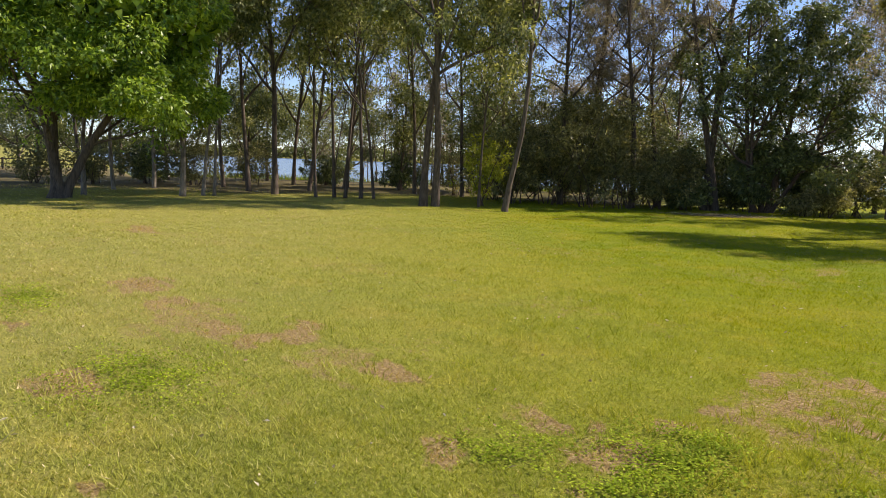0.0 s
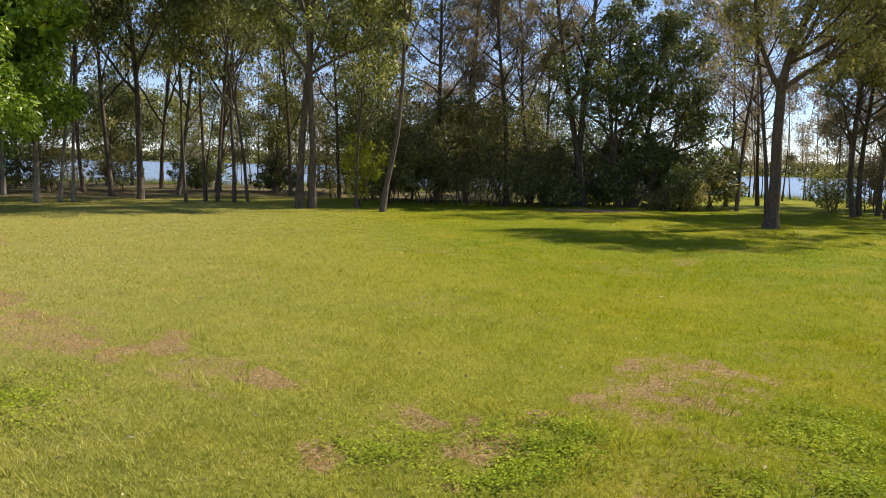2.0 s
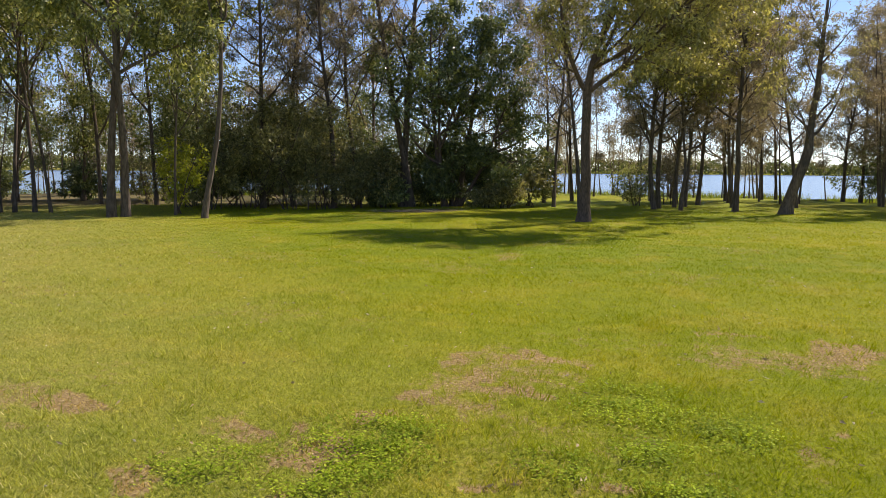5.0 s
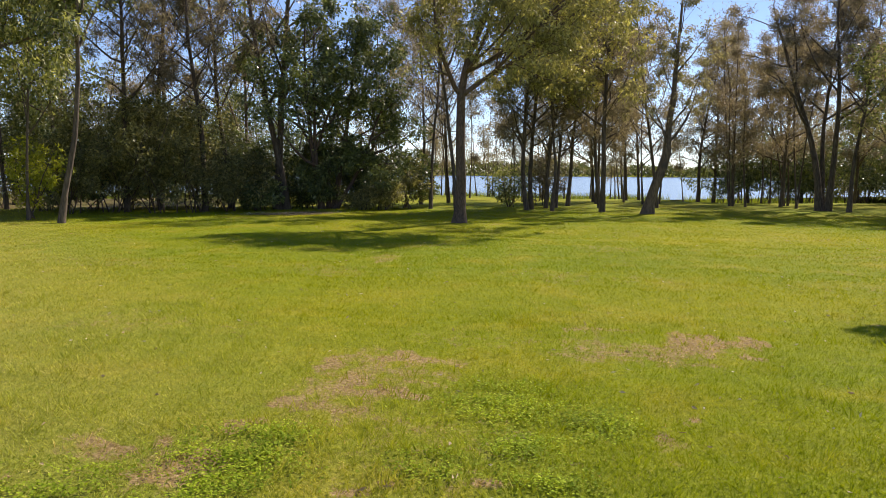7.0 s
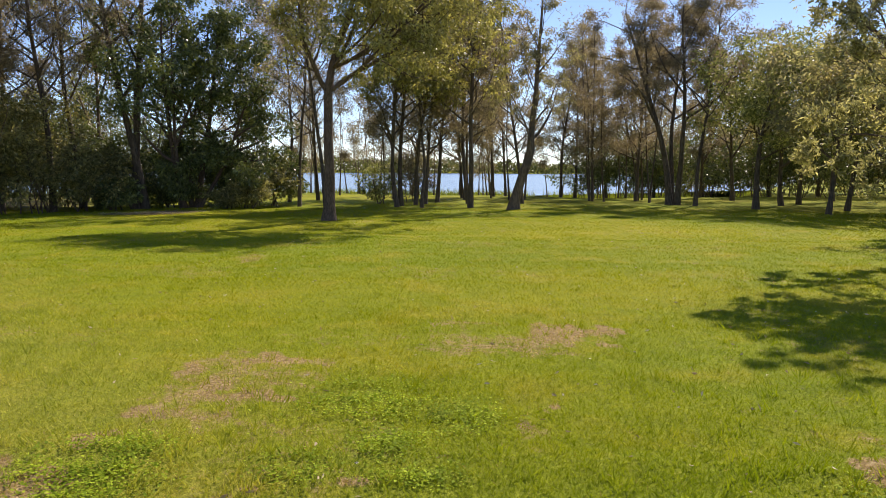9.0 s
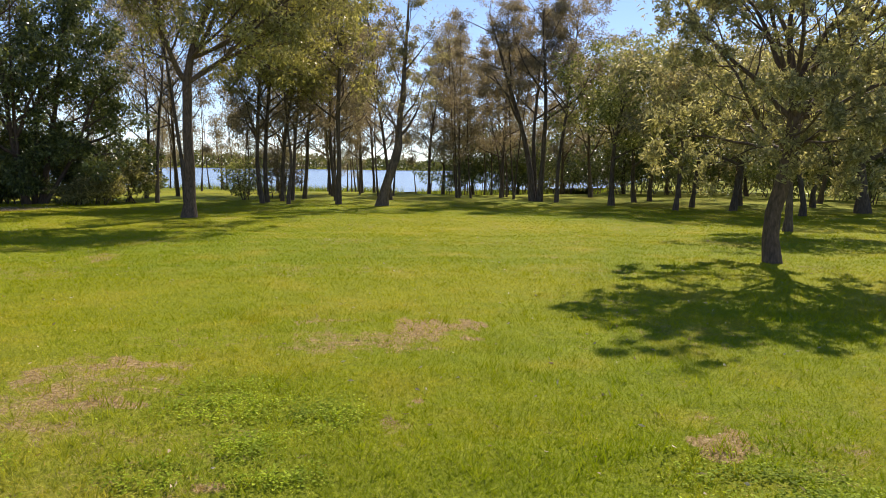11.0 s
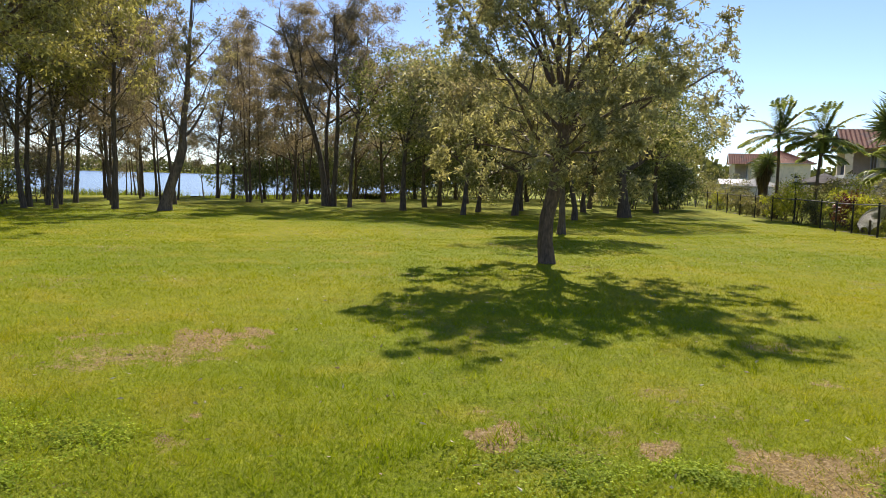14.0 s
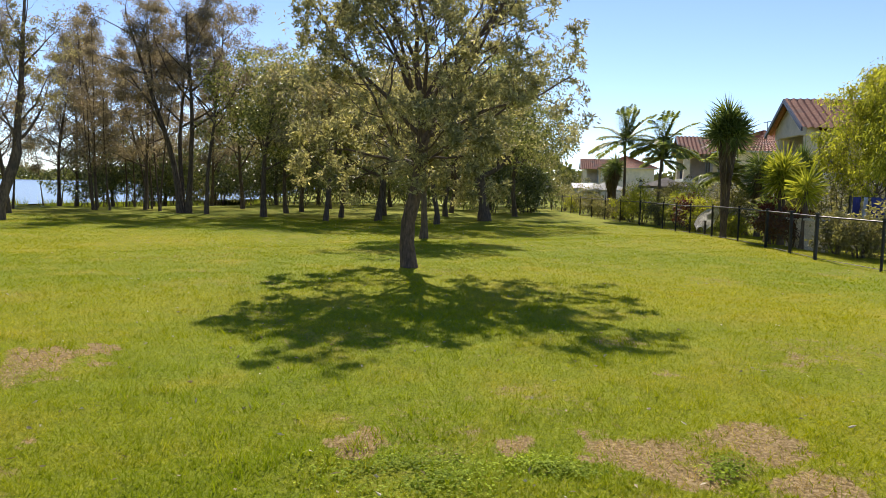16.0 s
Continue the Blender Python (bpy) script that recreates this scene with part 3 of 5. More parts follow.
def stem(rng, wood, base, way, height, radius, wander, rise=0.05, flare=1.1, top=0.2, steps=12):
    """A trunk with a flared foot that starts a little under the ground."""
    pts, _ = bent(rng, base, way, height, steps, wander, rise)
    pts = np.vstack([pts[0] - np.array([0, 0, 0.15]), pts[0] + (pts[1] - pts[0]) * np.array([0.05, 0.05, 0.12]), pts[0] + (pts[1] - pts[0]) * 0.45, pts[1:]])
    f = np.linspace(0, 1, len(pts))
    rad = radius * ((1 - f) + top * f)
    rad[0], rad[1], rad[2] = radius * flare * 1.2, radius * flare, radius * 1.05
    wood.add(pts, rad, 10)
    return pts[3:]


def foliage(rng, tips, count, spread, length, width, droop, inner=0.15):
    """Leaves in loose tufts along the outer twigs."""
    n = len(tips)
    # some twigs are bare, some thickly leaved
    weight = rng.gamma(0.55, 1.0, n) + 0.02
    pick = rng.choice(n, count, p=weight / weight.sum())
    seat = inner + (1 - inner) * rng.random((2, n)) ** 0.6
    f = np.clip(seat[rng.integers(0, 2, count), pick] + rng.normal(0, 0.07, count), 0, 1)
    P = np.stack([q for q, _ in tips])
    k = f * (P.shape[1] - 1)
    i = np.minimum(k.astype(int), P.shape[1] - 2)
    c = P[pick, i] + (P[pick, i + 1] - P[pick, i]) * (k - i)[:, None]
    # tufts: leaves gather round a few places
    away = rng.normal(size=(count, 3)) * spread * 0.75
    c = c + away * np.array([1, 1, 0.8])
    axis = unit(rng.normal(size=(count, 3)) + away / max(spread, 1e-6) * 0.5) + np.array([0, 0, -droop])
    return leaf_quads(rng, c, rng.uniform(0.7, 1.3, count) * length, rng.uniform(0.75, 1.25, count) * width, axis)


def lumps(rng, centre, radii, number, size, count, length, width, droop=0.3, open_below=-0.5):
    """A dense crown: rounded clumps of leaves set over an uneven ellipsoid."""
    d = unit(rng.normal(size=(number * 3, 3)))
    d = d[d[:, 2] > open_below][:number]
    reach = rng.uniform(0.55, 1.0, len(d)) * (1 + 0.12 * np.sin(d[:, 0] * 7 + 1) + 0.1 * np.cos(d[:, 1] * 9))
    c = np.asarray(centre) + d * np.asarray(radii) * reach[:, None]
    s = rng.uniform(0.6, 1.25, len(d)) * size
    pick = rng.integers(0, len(d), count)
    o = unit(rng.normal(size=(count, 3)) + d[pick] * 0.6)
    p = c[pick] + o * (s[pick] * rng.uniform(0.55, 1.08, count))[:, None] * np.array([1, 1, 0.72])
    axis = unit(o + rng.normal(size=(count, 3)) * 0.8) + np.array([0, 0, -droop])
    return leaf_quads(rng, p, rng.uniform(0.7, 1.3, count) * length, rng.uniform(0.75, 1.25, count) * width, axis), c


def finish(tree, wood, leaves, bark, leaf, crown_label=""):
    wood.mesh("trunk", bark, tree)
    for verts in leaves:
        if leaf not in (M_BANKSIA, M_PALM, M_YUCCA):      # leaves that are far off: one triangle each
            q = verts.reshape(-1, 4, 3)
            way = q[:, 2] - q[:, 0]
            flip = (np.arange(len(q)) % 2)[:, None]
            tip = q[:, 0] + way * flip
            shift = way * (0.4 - 0.75 * flip)
            verts = np.stack([tip, q[:, 1] + shift, q[:, 3] + shift], 1).reshape(-1, 3)
            mesh_of("crown", verts, np.arange(len(verts)).reshape(-1, 3), leaf, tree, label=crown_label)
        else:
            mesh_of("crown", verts, leaf_faces(len(verts) // 4), leaf, tree, label=crown_label)
    return tree


def tree_base(name, x, y, label, category, group):
    return thing(name, (x, y, float(terrain(x, y))), label, category, group)


def lean_of(turn, tilt):
    """A direction that leans by tilt degrees towards the turn, counted from +y towards -x."""
    return np.array([-math.sin(radians(turn)) * math.sin(radians(tilt)), math.cos(radians(turn)) * math.sin(radians(tilt)), math.cos(radians(tilt))])


def gum(seed, x, y, h, r, turn=0, tilt=2, leaves=9000, stems=1, bark=None, leaf=None, first=0.3, label="", group="gum trees by the lake", size=(0.2, 0.085), droop=0.9):
    """A tall slender gum: bare lower trunk, forked limbs, hanging leaves in open tufts."""
    rng = np.random.default_rng(seed)
    tree = tree_base("gum_tree", x, y, label or "tall slender gum tree with an open crown of hanging leaves", "tree", group)
    wood = Wood()
    for k in range(stems):
        off = np.array([0.3 * (k - (stems - 1) / 2) * (1.6 if stems > 1 else 0), 0.12 * k, 0])
        pts = stem(rng, wood, off, lean_of(turn + k * 160, tilt + 0.8 * k), h * (1 - 0.08 * k), r * 0.72, 0.03, 0.03)
        limbs(rng, wood, pts, r * 0.9, 0, [(int(9 / stems) + 3, first, 0.34, 42, 0.12, 0.10, 7), (6, 0.25, 0.42, 40, 0.16, 0.02, 5), (4, 0.2, 0.45, 40, 0.2, -0.06, 4)])
    verts = foliage(rng, wood.tips, int(leaves * 1.05), 0.32, size[0], size[1], droop)
    return finish(tree, wood, [verts], bark or M_BARK_DARK, leaf or M_GUM)


def sheoak(seed, x, y, h, r, turn=0, tilt=2, needles=9000, stems=1, first=0.24, spread=0.27, label="", group="she-oaks by the lake"):
    """A she-oak: dark trunk, thin upswept limbs, wispy hanging grey-brown needles."""
    rng = np.random.default_rng(seed)
    tree = tree_base("sheoak_tree", x, y, label or "slender she-oak with a dark trunk and wispy grey-brown needles", "tree", group)
    wood = Wood()
    for k in range(stems):
        a = k * 2.4 + seed
        off = np.array([math.cos(a), math.sin(a), 0]) * (0.22 if stems > 1 else 0)
        pts = stem(rng, wood, off, lean_of(turn + k * 137, tilt + 2.0 * k), h * rng.uniform(0.88, 1.0), r * 0.85 * (1 - 0.12 * k), 0.04, 0.02)
        limbs(rng, wood, pts, r * 0.8, 0, [(int(20 / stems) + 4, first, spread, 52, 0.12, 0.04, 6), (5, 0.25, 0.42, 45, 0.17, 0.0, 4), (4, 0.2, 0.4, 45, 0.22, -0.08, 4)])
    verts = foliage(rng, wood.tips, int(needles * 1.25), 0.17, 0.21, 0.04, 0.35, 0.1)
    return finish(tree, wood, [verts], M_BARK_DARK, M_OAK)


def tuckeroo(seed, x, y, h, r, width, turn=0, tilt=3, leaves=9000, leaf=None, bark=None, first=0.22, label="", group="round trees on the lawn", lump=True):
    """A low round tree: short trunk, spreading limbs, a full crown."""
    rng = np.random.default_rng(seed)
    tree = tree_base("spreading_tree", x, y, label or "low spreading tree with a full olive-green crown", "tree", group)
    wood = Wood()
    pts = stem(rng, wood, np.zeros(3), lean_of(turn, tilt), h * 0.72, r, 0.07, 0.02, steps=10)
    limbs(rng, wood, pts, r, 0, [(9, first, 0.55 * width / h * 1.3, 55, 0.13, 0.08, 7), (6, 0.25, 0.45, 42, 0.16, 0.03, 5), (4, 0.2, 0.45, 40, 0.2, -0.02, 4)])
    leaves = int(leaves * 1.25)
    half = leaves // 2 if lump else 0
    sets = [foliage(rng, wood.tips, leaves - half, 0.24, 0.17, 0.078, 0.5)]
    if half:
        v, _ = lumps(rng, (0, 0, h * 0.6), (width * 0.5, width * 0.5, h * 0.38), 40, width * 0.14, half, 0.18, 0.082)
        sets = [np.concatenate([sets[0], v])]
    return finish(tree, wood, sets, bark or M_BARK_DARK, leaf or M_OLIVE)


def bush(seed, x, y, width, h, leaves=3500, leaf=None, name="bush", label="dense dark green bush under the trees", category="bush", group="bushes under the trees", size=0.16):
    """A bush: several stems from the ground and an uneven mass of leaves."""
    rng = np.random.default_rng(seed)
    tree = tree_base(name, x, y, label, category, group)
    wood = Wood()
    for k in range(6):
        q, _ = bent(rng, rng.normal(0, 0.08 * width, 3) * np.array([1, 1, 0]) - np.array([0, 0, 0.05]), lean_of(k * 60 + rng.uniform(-20, 20), rng.uniform(5, 38)), h * rng.uniform(0.6, 0.9), 6, 0.12, 0.03)
        wood.add(q, np.linspace(0.03, 0.008, len(q)), 5)
        limbs(rng, wood, q, 0.025, 0, [(6, 0.2, 0.45, 45, 0.15, 0.02, 4)])
    a = foliage(rng, wood.tips, leaves // 3, 0.16 * width * 0.5, size, size * 0.45, 0.3)
    b, _ = lumps(rng, (0, 0, h * 0.5), (width * 0.42, width * 0.42, h * 0.42), 26, min(width, h) * 0.2, leaves - leaves // 3, size, size * 0.45, open_below=-0.95)
    b[:, 2] = np.maximum(b[:, 2], 0.02)
    return finish(tree, wood, [np.concatenate([a, b])], M_BARK_BROWN, leaf or M_SHRUB)


def big_mango(x, y):
    """The broad dark-trunked tree at the lawn's edge: forked low, with a dense bright crown that hangs near the ground."""
    rng = np.random.default_rng(3)
    tree = tree_base("mango_tree", x, y, "broad mango tree with a forked trunk and dense bright green crown", "tree", "")
    wood = Wood()
    for turn, tilt, r in ((35, 14, 0.24), (-75, 24, 0.2), (150, 20, 0.18)):
        pts = stem(rng, wood, np.array([-0.12 if turn == 35 else 0.14, 0, 0]), lean_of(turn, tilt), 6.0, r, 0.06, 0.02, 1.4, 0.3)
        limbs(rng, wood, pts, r, 0, [(8, 0.25, 0.55, 55, 0.12, 0.04, 7), (5, 0.25, 0.45, 40, 0.16, 0.02, 5), (4, 0.2, 0.4, 40, 0.2, -0.02, 4)])
    v1, _ = lumps(rng, (-0.3, 0, 6.1), (5.5, 5.0, 4.5), 120, 0.8, 52000, 0.19, 0.095, 0.5, -0.5)
    v2 = foliage(rng, wood.tips, 5000, 0.3, 0.2, 0.09, 0.5)
    skirt, _ = lumps(rng, (3.2, -0.9, 3.6), (2.4, 3.2, 1.3), 40, 0.62, 14000, 0.19, 0.095, 0.6, -0.6)
    # large leaves added inside the crown to block light through it
    light_block, _ = lumps(rng, (-0.4, 0.2, 6.2), (4.2, 3.8, 3.4), 60, 1.1, 9000, 0.42, 0.26, 0.3, -0.55)
    return finish(tree, wood, [np.concatenate([v1, v2, skirt, light_block])], M_BARK_DARK, M_MANGO)


def big_fig(x, y):
    """The dark spreading tree in the belt, with leaves down to the ground on one side."""
    rng = np.random.default_rng(8)
    tree = tree_base("fig_tree", x, y, "large dark fig tree with glossy leaves hanging to the ground", "tree", "")
    wood = Wood()
    for turn, tilt, r in ((60, 6, 0.2), (-70, 16, 0.22), (-120, 30, 0.14), (100, 12, 0.15), (-20, 10, 0.16)):
        pts = stem(rng, wood, lean_of(turn, 90) * 0.35, lean_of(turn, tilt), 8.4 if tilt < 20 else 6.5, r * 0.75, 0.05, 0.03, 1.3, 0.25)
        limbs(rng, wood, pts, r, 0, [(9, 0.18, 0.42, 55, 0.13, 0.06, 7), (5, 0.25, 0.45, 42, 0.16, 0.02, 5), (4, 0.2, 0.42, 40, 0.2, -0.04, 4)])
    v2 = foliage(rng, wood.tips, 24000, 0.24, 0.19, 0.09, 0.4)
    v1, _ = lumps(rng, (0.3, 0, 6.4), (4.6, 4.4, 3.6), 46, 0.55, 6000, 0.2, 0.09, 0.4, -0.4)
    v3, _ = lumps(rng, (1.7, -0.4, 1.7), (3.0, 2.2, 1.7), 50, 0.55, 13000, 0.19, 0.09, 0.4, -0.8)
    v3[:, 2] = np.maximum(v3[:, 2], 0.03)
    return finish(tree, wood, [np.concatenate([v1, v2, v3])], M_BARK_BROWN, M_FIG)


def lawn_tree(x, y):
    """The tree that stands alone on the lawn: bent trunk, wide crooked branches, leaves in rosettes at the twigs' ends."""
    rng = np.random.default_rng(21)
    tree = tree_base("banksia_tree", x, y, "lone tree on the lawn with crooked branches and leathery leaves", "tree", "")
    wood = Wood()
    base = np.array([(0, 0, 0), (-0.06, 0, 0.5), (-0.04, 0, 1.0), (0.1, 0.02, 1.6), (0.2, 0.0, 2.2), (0.24, 0.0, 2.8), (0.22, 0.05, 3.4)], float)
    right = np.array([math.cos(radians(-75)), math.sin(radians(-75)), 0])       # across the line from the lawn's middle
    ahead = np.array([-right[1], right[0], 0])
    pts = np.array([right * p[0] + ahead * p[1] + np.array([0, 0, p[2]]) for p in base])
    wood.add(np.vstack([pts[0] - np.array([0, 0, 0.15]), pts]), [0.27, 0.2, 0.165, 0.155, 0.15, 0.14, 0.13, 0.1], 12)
    spec = [(7, 0.22, 0.5, 45, 0.15, 0.05, 7), (5, 0.25, 0.5, 42, 0.2, 0.03, 6), (4, 0.3, 0.5, 38, 0.24, 0.05, 4)]
    starts = [(3.4, 2, 14, 3.6, 0.1), (3.3, -48, 30, 3.4, 0.085), (3.2, 55, 35, 3.3, 0.085), (2.9, -92, 52, 3.7, 0.085), (2.8, -98, 70, 3.6, 0.065), (2.8, 92, 50, 3.6, 0.08),
              (3.0, 175, 40, 3.2, 0.08), (2.5, -130, 64, 3.0, 0.065), (2.4, 125, 66, 3.1, 0.065), (2.2, 40, 70, 2.9, 0.06), (2.0, 75, 78, 2.5, 0.055), (2.6, -20, 62, 3.0, 0.07),
              (3.4, 30, 22, 3.8, 0.08), (3.4, -75, 40, 4.4, 0.09), (2.4, 150, 74, 2.8, 0.055), (3.2, 110, 42, 3.4, 0.07), (2.2, -160, 76, 2.4, 0.05)]
    for z, turn, tilt, length, r in starts:
        i = np.argmin(np.abs(pts[:, 2] - z))
        q, _ = bent(rng, pts[i], lean_of(turn - 75, tilt), length, 9, 0.12, 0.05 if tilt < 60 else 0.02)
        wood.add(q, np.linspace(r * 0.72, r * 0.22, len(q)), 7)
        limbs(rng, wood, q, r * 0.72, 0, spec, 1.0)
    # rosettes at the ends of the twigs
    ends = np.stack([q[-1] for q, _ in wood.tips] + [q[-2] for q, _ in wood.tips])
    ends = ends[rng.random(len(ends)) < 0.85]
    ways = unit(np.concatenate([np.stack([q[-1] - q[-2] for q, _ in wood.tips])] * 2))[:len(ends)]
    per = 10
    c = np.repeat(ends, per, axis=0) + rng.normal(0, 0.03, (len(ends) * per, 3))
    axis = unit(np.repeat(ways, per, axis=0) * 0.5 + rng.normal(size=(len(ends) * per, 3)) * 0.8)
    n = len(c)
    verts = leaf_quads(rng, c, rng.uniform(0.08, 0.135, n), rng.uniform(0.03, 0.046, n), axis)
    more = foliage(rng, wood.tips, 10000, 0.09, 0.1, 0.036, 0.1, 0.1)
    heart, _ = lumps(rng, (0.1, 0.0, 4.4), (3.1, 3.1, 2.5), 90, 0.42, 2600, 0.1, 0.036, 0.2, -0.6)
    more = np.concatenate([more, heart])
    return finish(tree, wood, [np.concatenate([verts, more])], M_BARK_BROWN, M_BANKSIA)


def crooked_gum(x, y):
    """The pale crook-trunked tree at the belt's edge."""
    rng = np.random.default_rng(31)
    tree = tree_base("gum_tree", x, y, "crooked leaning gum tree with a swollen grey trunk", "tree", "gum trees by the lake")
    wood = Wood()
    right = np.array([math.cos(radians(-47)), math.sin(radians(-47)), 0])
    line = [(0, -0.15), (0.0, 0.0), (0.08, 0.5), (0.28, 1.2), (0.58, 2.1), (0.74, 2.7), (0.76, 3.3), (0.82, 4.2), (0.95, 5.4), (1.0, 6.8), (1.12, 8.4), (1.2, 10.2)]
    pts = np.array([right * a + np.array([0, 0, b]) for a, b in line])
    wood.add(pts, [0.46, 0.34, 0.24, 0.21, 0.21, 0.2, 0.15, 0.13, 0.11, 0.09, 0.06, 0.03], 12)
    limbs(rng, wood, pts[4:], 0.15, 0, [(12, 0.15, 0.36, 44, 0.13, 0.1, 7), (6, 0.25, 0.42, 40, 0.16, 0.0, 5), (4, 0.2, 0.45, 40, 0.2, -0.08, 4)])
    return finish(tree, wood, [foliage(rng, wood.tips, 9500, 0.15, 0.14, 0.05, 0.8)], M_BARK_GREY, M_OLIVE)


def edge_gum(x, y):
    """The stout gum at the lawn's edge: a tall bare bole, then a fork, with the crown drawn out over the lawn."""
    rng = np.random.default_rng(41)
    tree = tree_base("gum_tree", x, y, "stout gum at the lawn's edge with a forked grey-brown trunk", "tree", "gum trees by the lake")
    wood = Wood()
    bole = np.array([(0, 0, -0.15), (0, 0, 0.05), (0.03, 0, 0.5), (0.05, 0, 1.5), (0.0, 0, 2.8), (0.02, 0, 4.4), (0.12, -0.05, 5.2), (0.35, -0.2, 6.2), (0.7, -0.45, 7.3), (0.95, -0.6, 8.4)], float)
    wood.add(bole, [0.36, 0.28, 0.195, 0.175, 0.16, 0.15, 0.12, 0.1, 0.07, 0.03], 12)
    spec = [(9, 0.2, 0.45, 48, 0.13, 0.05, 7), (6, 0.25, 0.45, 42, 0.16, 0.0, 5), (4, 0.2, 0.45, 40, 0.2, -0.08, 4)]
    for turn, tilt, length, r, i in ((60, 30, 3.6, 0.1, 5), (-123, 50, 6.4, 0.085, 5), (-155, 66, 6.4, 0.07, 5), (-98, 62, 6.2, 0.07, 6), (-125, 70, 6.6, 0.07, 6), (-128, 36, 4.6, 0.075, 6), (-170, 60, 4.0, 0.06, 6), (-110, 45, 3.6, 0.06, 7)):
        q, _ = bent(rng, bole[i], lean_of(turn, tilt), length, 9, 0.11, 0.04)
        wood.add(q, np.linspace(r, r * 0.3, len(q)), 8)
        limbs(rng, wood, q, r, 0, spec)
    hang, _ = lumps(rng, (2.9, -1.9, 6.2), (4.4, 3.4, 2.2), 40, 0.5, 5000, 0.15, 0.065, 0.8, -0.7)
    return finish(tree, wood, [np.concatenate([foliage(rng, wood.tips, 21000, 0.2, 0.16, 0.065, 0.8), hang])], M_BARK_BROWN, M_SUNNY)


big_mango(-13.8, 27.6)
big_fig(14.3, 34.0)
lawn_tree(16.0, 4.5)
crooked_gum(25.7, 24.5)

# pale-stemmed paperbarks beside the mango
for i, (x, y, h, r) in enumerate([(-13.9, 29.6, 9.0, 0.14), (-14.3, 33.2, 10, 0.13), (-13.6, 36.0, 10, 0.14), (-10.2, 30.0, 9.0, 0.17), (-9.9, 31.6, 10, 0.11), (-9.5, 31.8, 10, 0.1)]):
    gum(100 + i, x, y, h, r, i * 70, 3, 6500, bark=M_BARK_PALE, first=0.42, label="slim paperbark with a pale trunk and green crown", group="paperbarks beside the mango")

# the belt of tall gums before the lake
GUMS = [
    # x, y, height, radius, lean turn, lean, leaves, stems
    (-9.3, 36.6, 13, 0.17, 60, 8, 9000, 1), (-7.6, 34.6, 14, 0.21, 0, 1, 11000, 1), (-5.6, 33.8, 12, 0.1, 20, 1, 5000, 1),
    (-4.6, 34.2, 13, 0.12, 40, 2, 6500, 2), (-3.6, 33.8, 13, 0.13, -20, 3, 7500, 1), (-3.0, 33.4, 12, 0.1, 10, 2, 5500, 1),
    (-0.5, 30.2, 14, 0.24, -70, 2, 15000, 2), (1.0, 38.5, 13, 0.15, 0, 1, 8000, 1), (1.5, 31.0, 9, 0.09, 90, 1, 4500, 1),
]
for i, (x, y, h, r, turn, tilt, n, stems) in enumerate(GUMS):
    gum(120 + i, x, y, h, r, turn, tilt * 0.6, int(n * 1.35), stems, first=0.24)
gum(140, 2.4, 29.0, 12, 0.17, -95, 10, 3000, 1, bark=M_BARK_DARK, first=0.4, label="leaning gum with a bare forked top and few leaves")
edge_gum(14.5, 22.7)
for i, (x, y, h, r, n) in enumerate([(-9.0, 46, 15, 0.17, 9000), (-15, 45, 14, 0.16, 9000), (-19, 40, 13, 0.15, 9000), (-5.5, 43, 15, 0.2, 8000), (-2.5, 47, 14, 0.15, 8000), (-12, 52, 15, 0.15, 8000), (4.5, 46, 14, 0.14, 8000), (-22, 52, 13, 0.15, 8000), (-7.0, 40, 15, 0.15, 9000), (-1.5, 41, 15, 0.15, 9000), (-11.5, 40, 14, 0.15, 9000), (8, 41, 15, 0.15, 8000), (12, 40, 15, 0.15, 7000)]):
    gum(150 + i, x, y, h, r, i * 80, 3, int(n * 0.62), bark=M_BARK_GREY, first=0.13, group="gums at the lake's edge", size=(0.24, 0.1))

# she-oaks
OAKS = [
    (5.4, 34.8, 14, 0.16, 0, 1, 9000, 1), (7.0, 36.0, 14, 0.16, 90, 2, 9000, 1), (8.6, 34.6, 14, 0.17, -80, 2, 9000, 1), (10.2, 36.2, 14, 0.16, 40, 2, 8000, 1),
    (12.2, 34.6, 15, 0.25, -90, 3, 8000, 2), (19.0, 32.4, 13, 0.11, 0, 1, 5000, 1), (18.1, 28.6, 12, 0.12, 90, 3, 5000, 1), (3.4, 40.5, 14, 0.14, 30, 2, 8000, 1),
    (25.3, 27.0, 13, 0.17, -80, 2, 9000, 1),
]
for i, (x, y, h, r, turn, tilt, n, stems) in enumerate(OAKS):
    sheoak(200 + i, x, y, h, r, turn, tilt, n, stems)
for i, (x, y, h, r, turn, tilt) in enumerate([(22.8, 29.6, 12, 0.15, 60, 7), (23.3, 29.9, 12, 0.16, 30, 4), (24.4, 30.1, 11, 0.13, -60, 2), (25.2, 30.3, 11, 0.12, -70, 6), (27.9, 32.5, 12, 0.15, -80, 4)]):
    sheoak(220 + i, x, y, h, r, turn, tilt, 8500, first=0.16, group="clump of she-oaks")
tuckeroo(230, 23.4, 28.4, 10.8, 0.1, 5.6, -60, 4, 12000, M_SUNNY, first=0.5, label="olive-green tree with a sunlit crown among the she-oaks", group="")
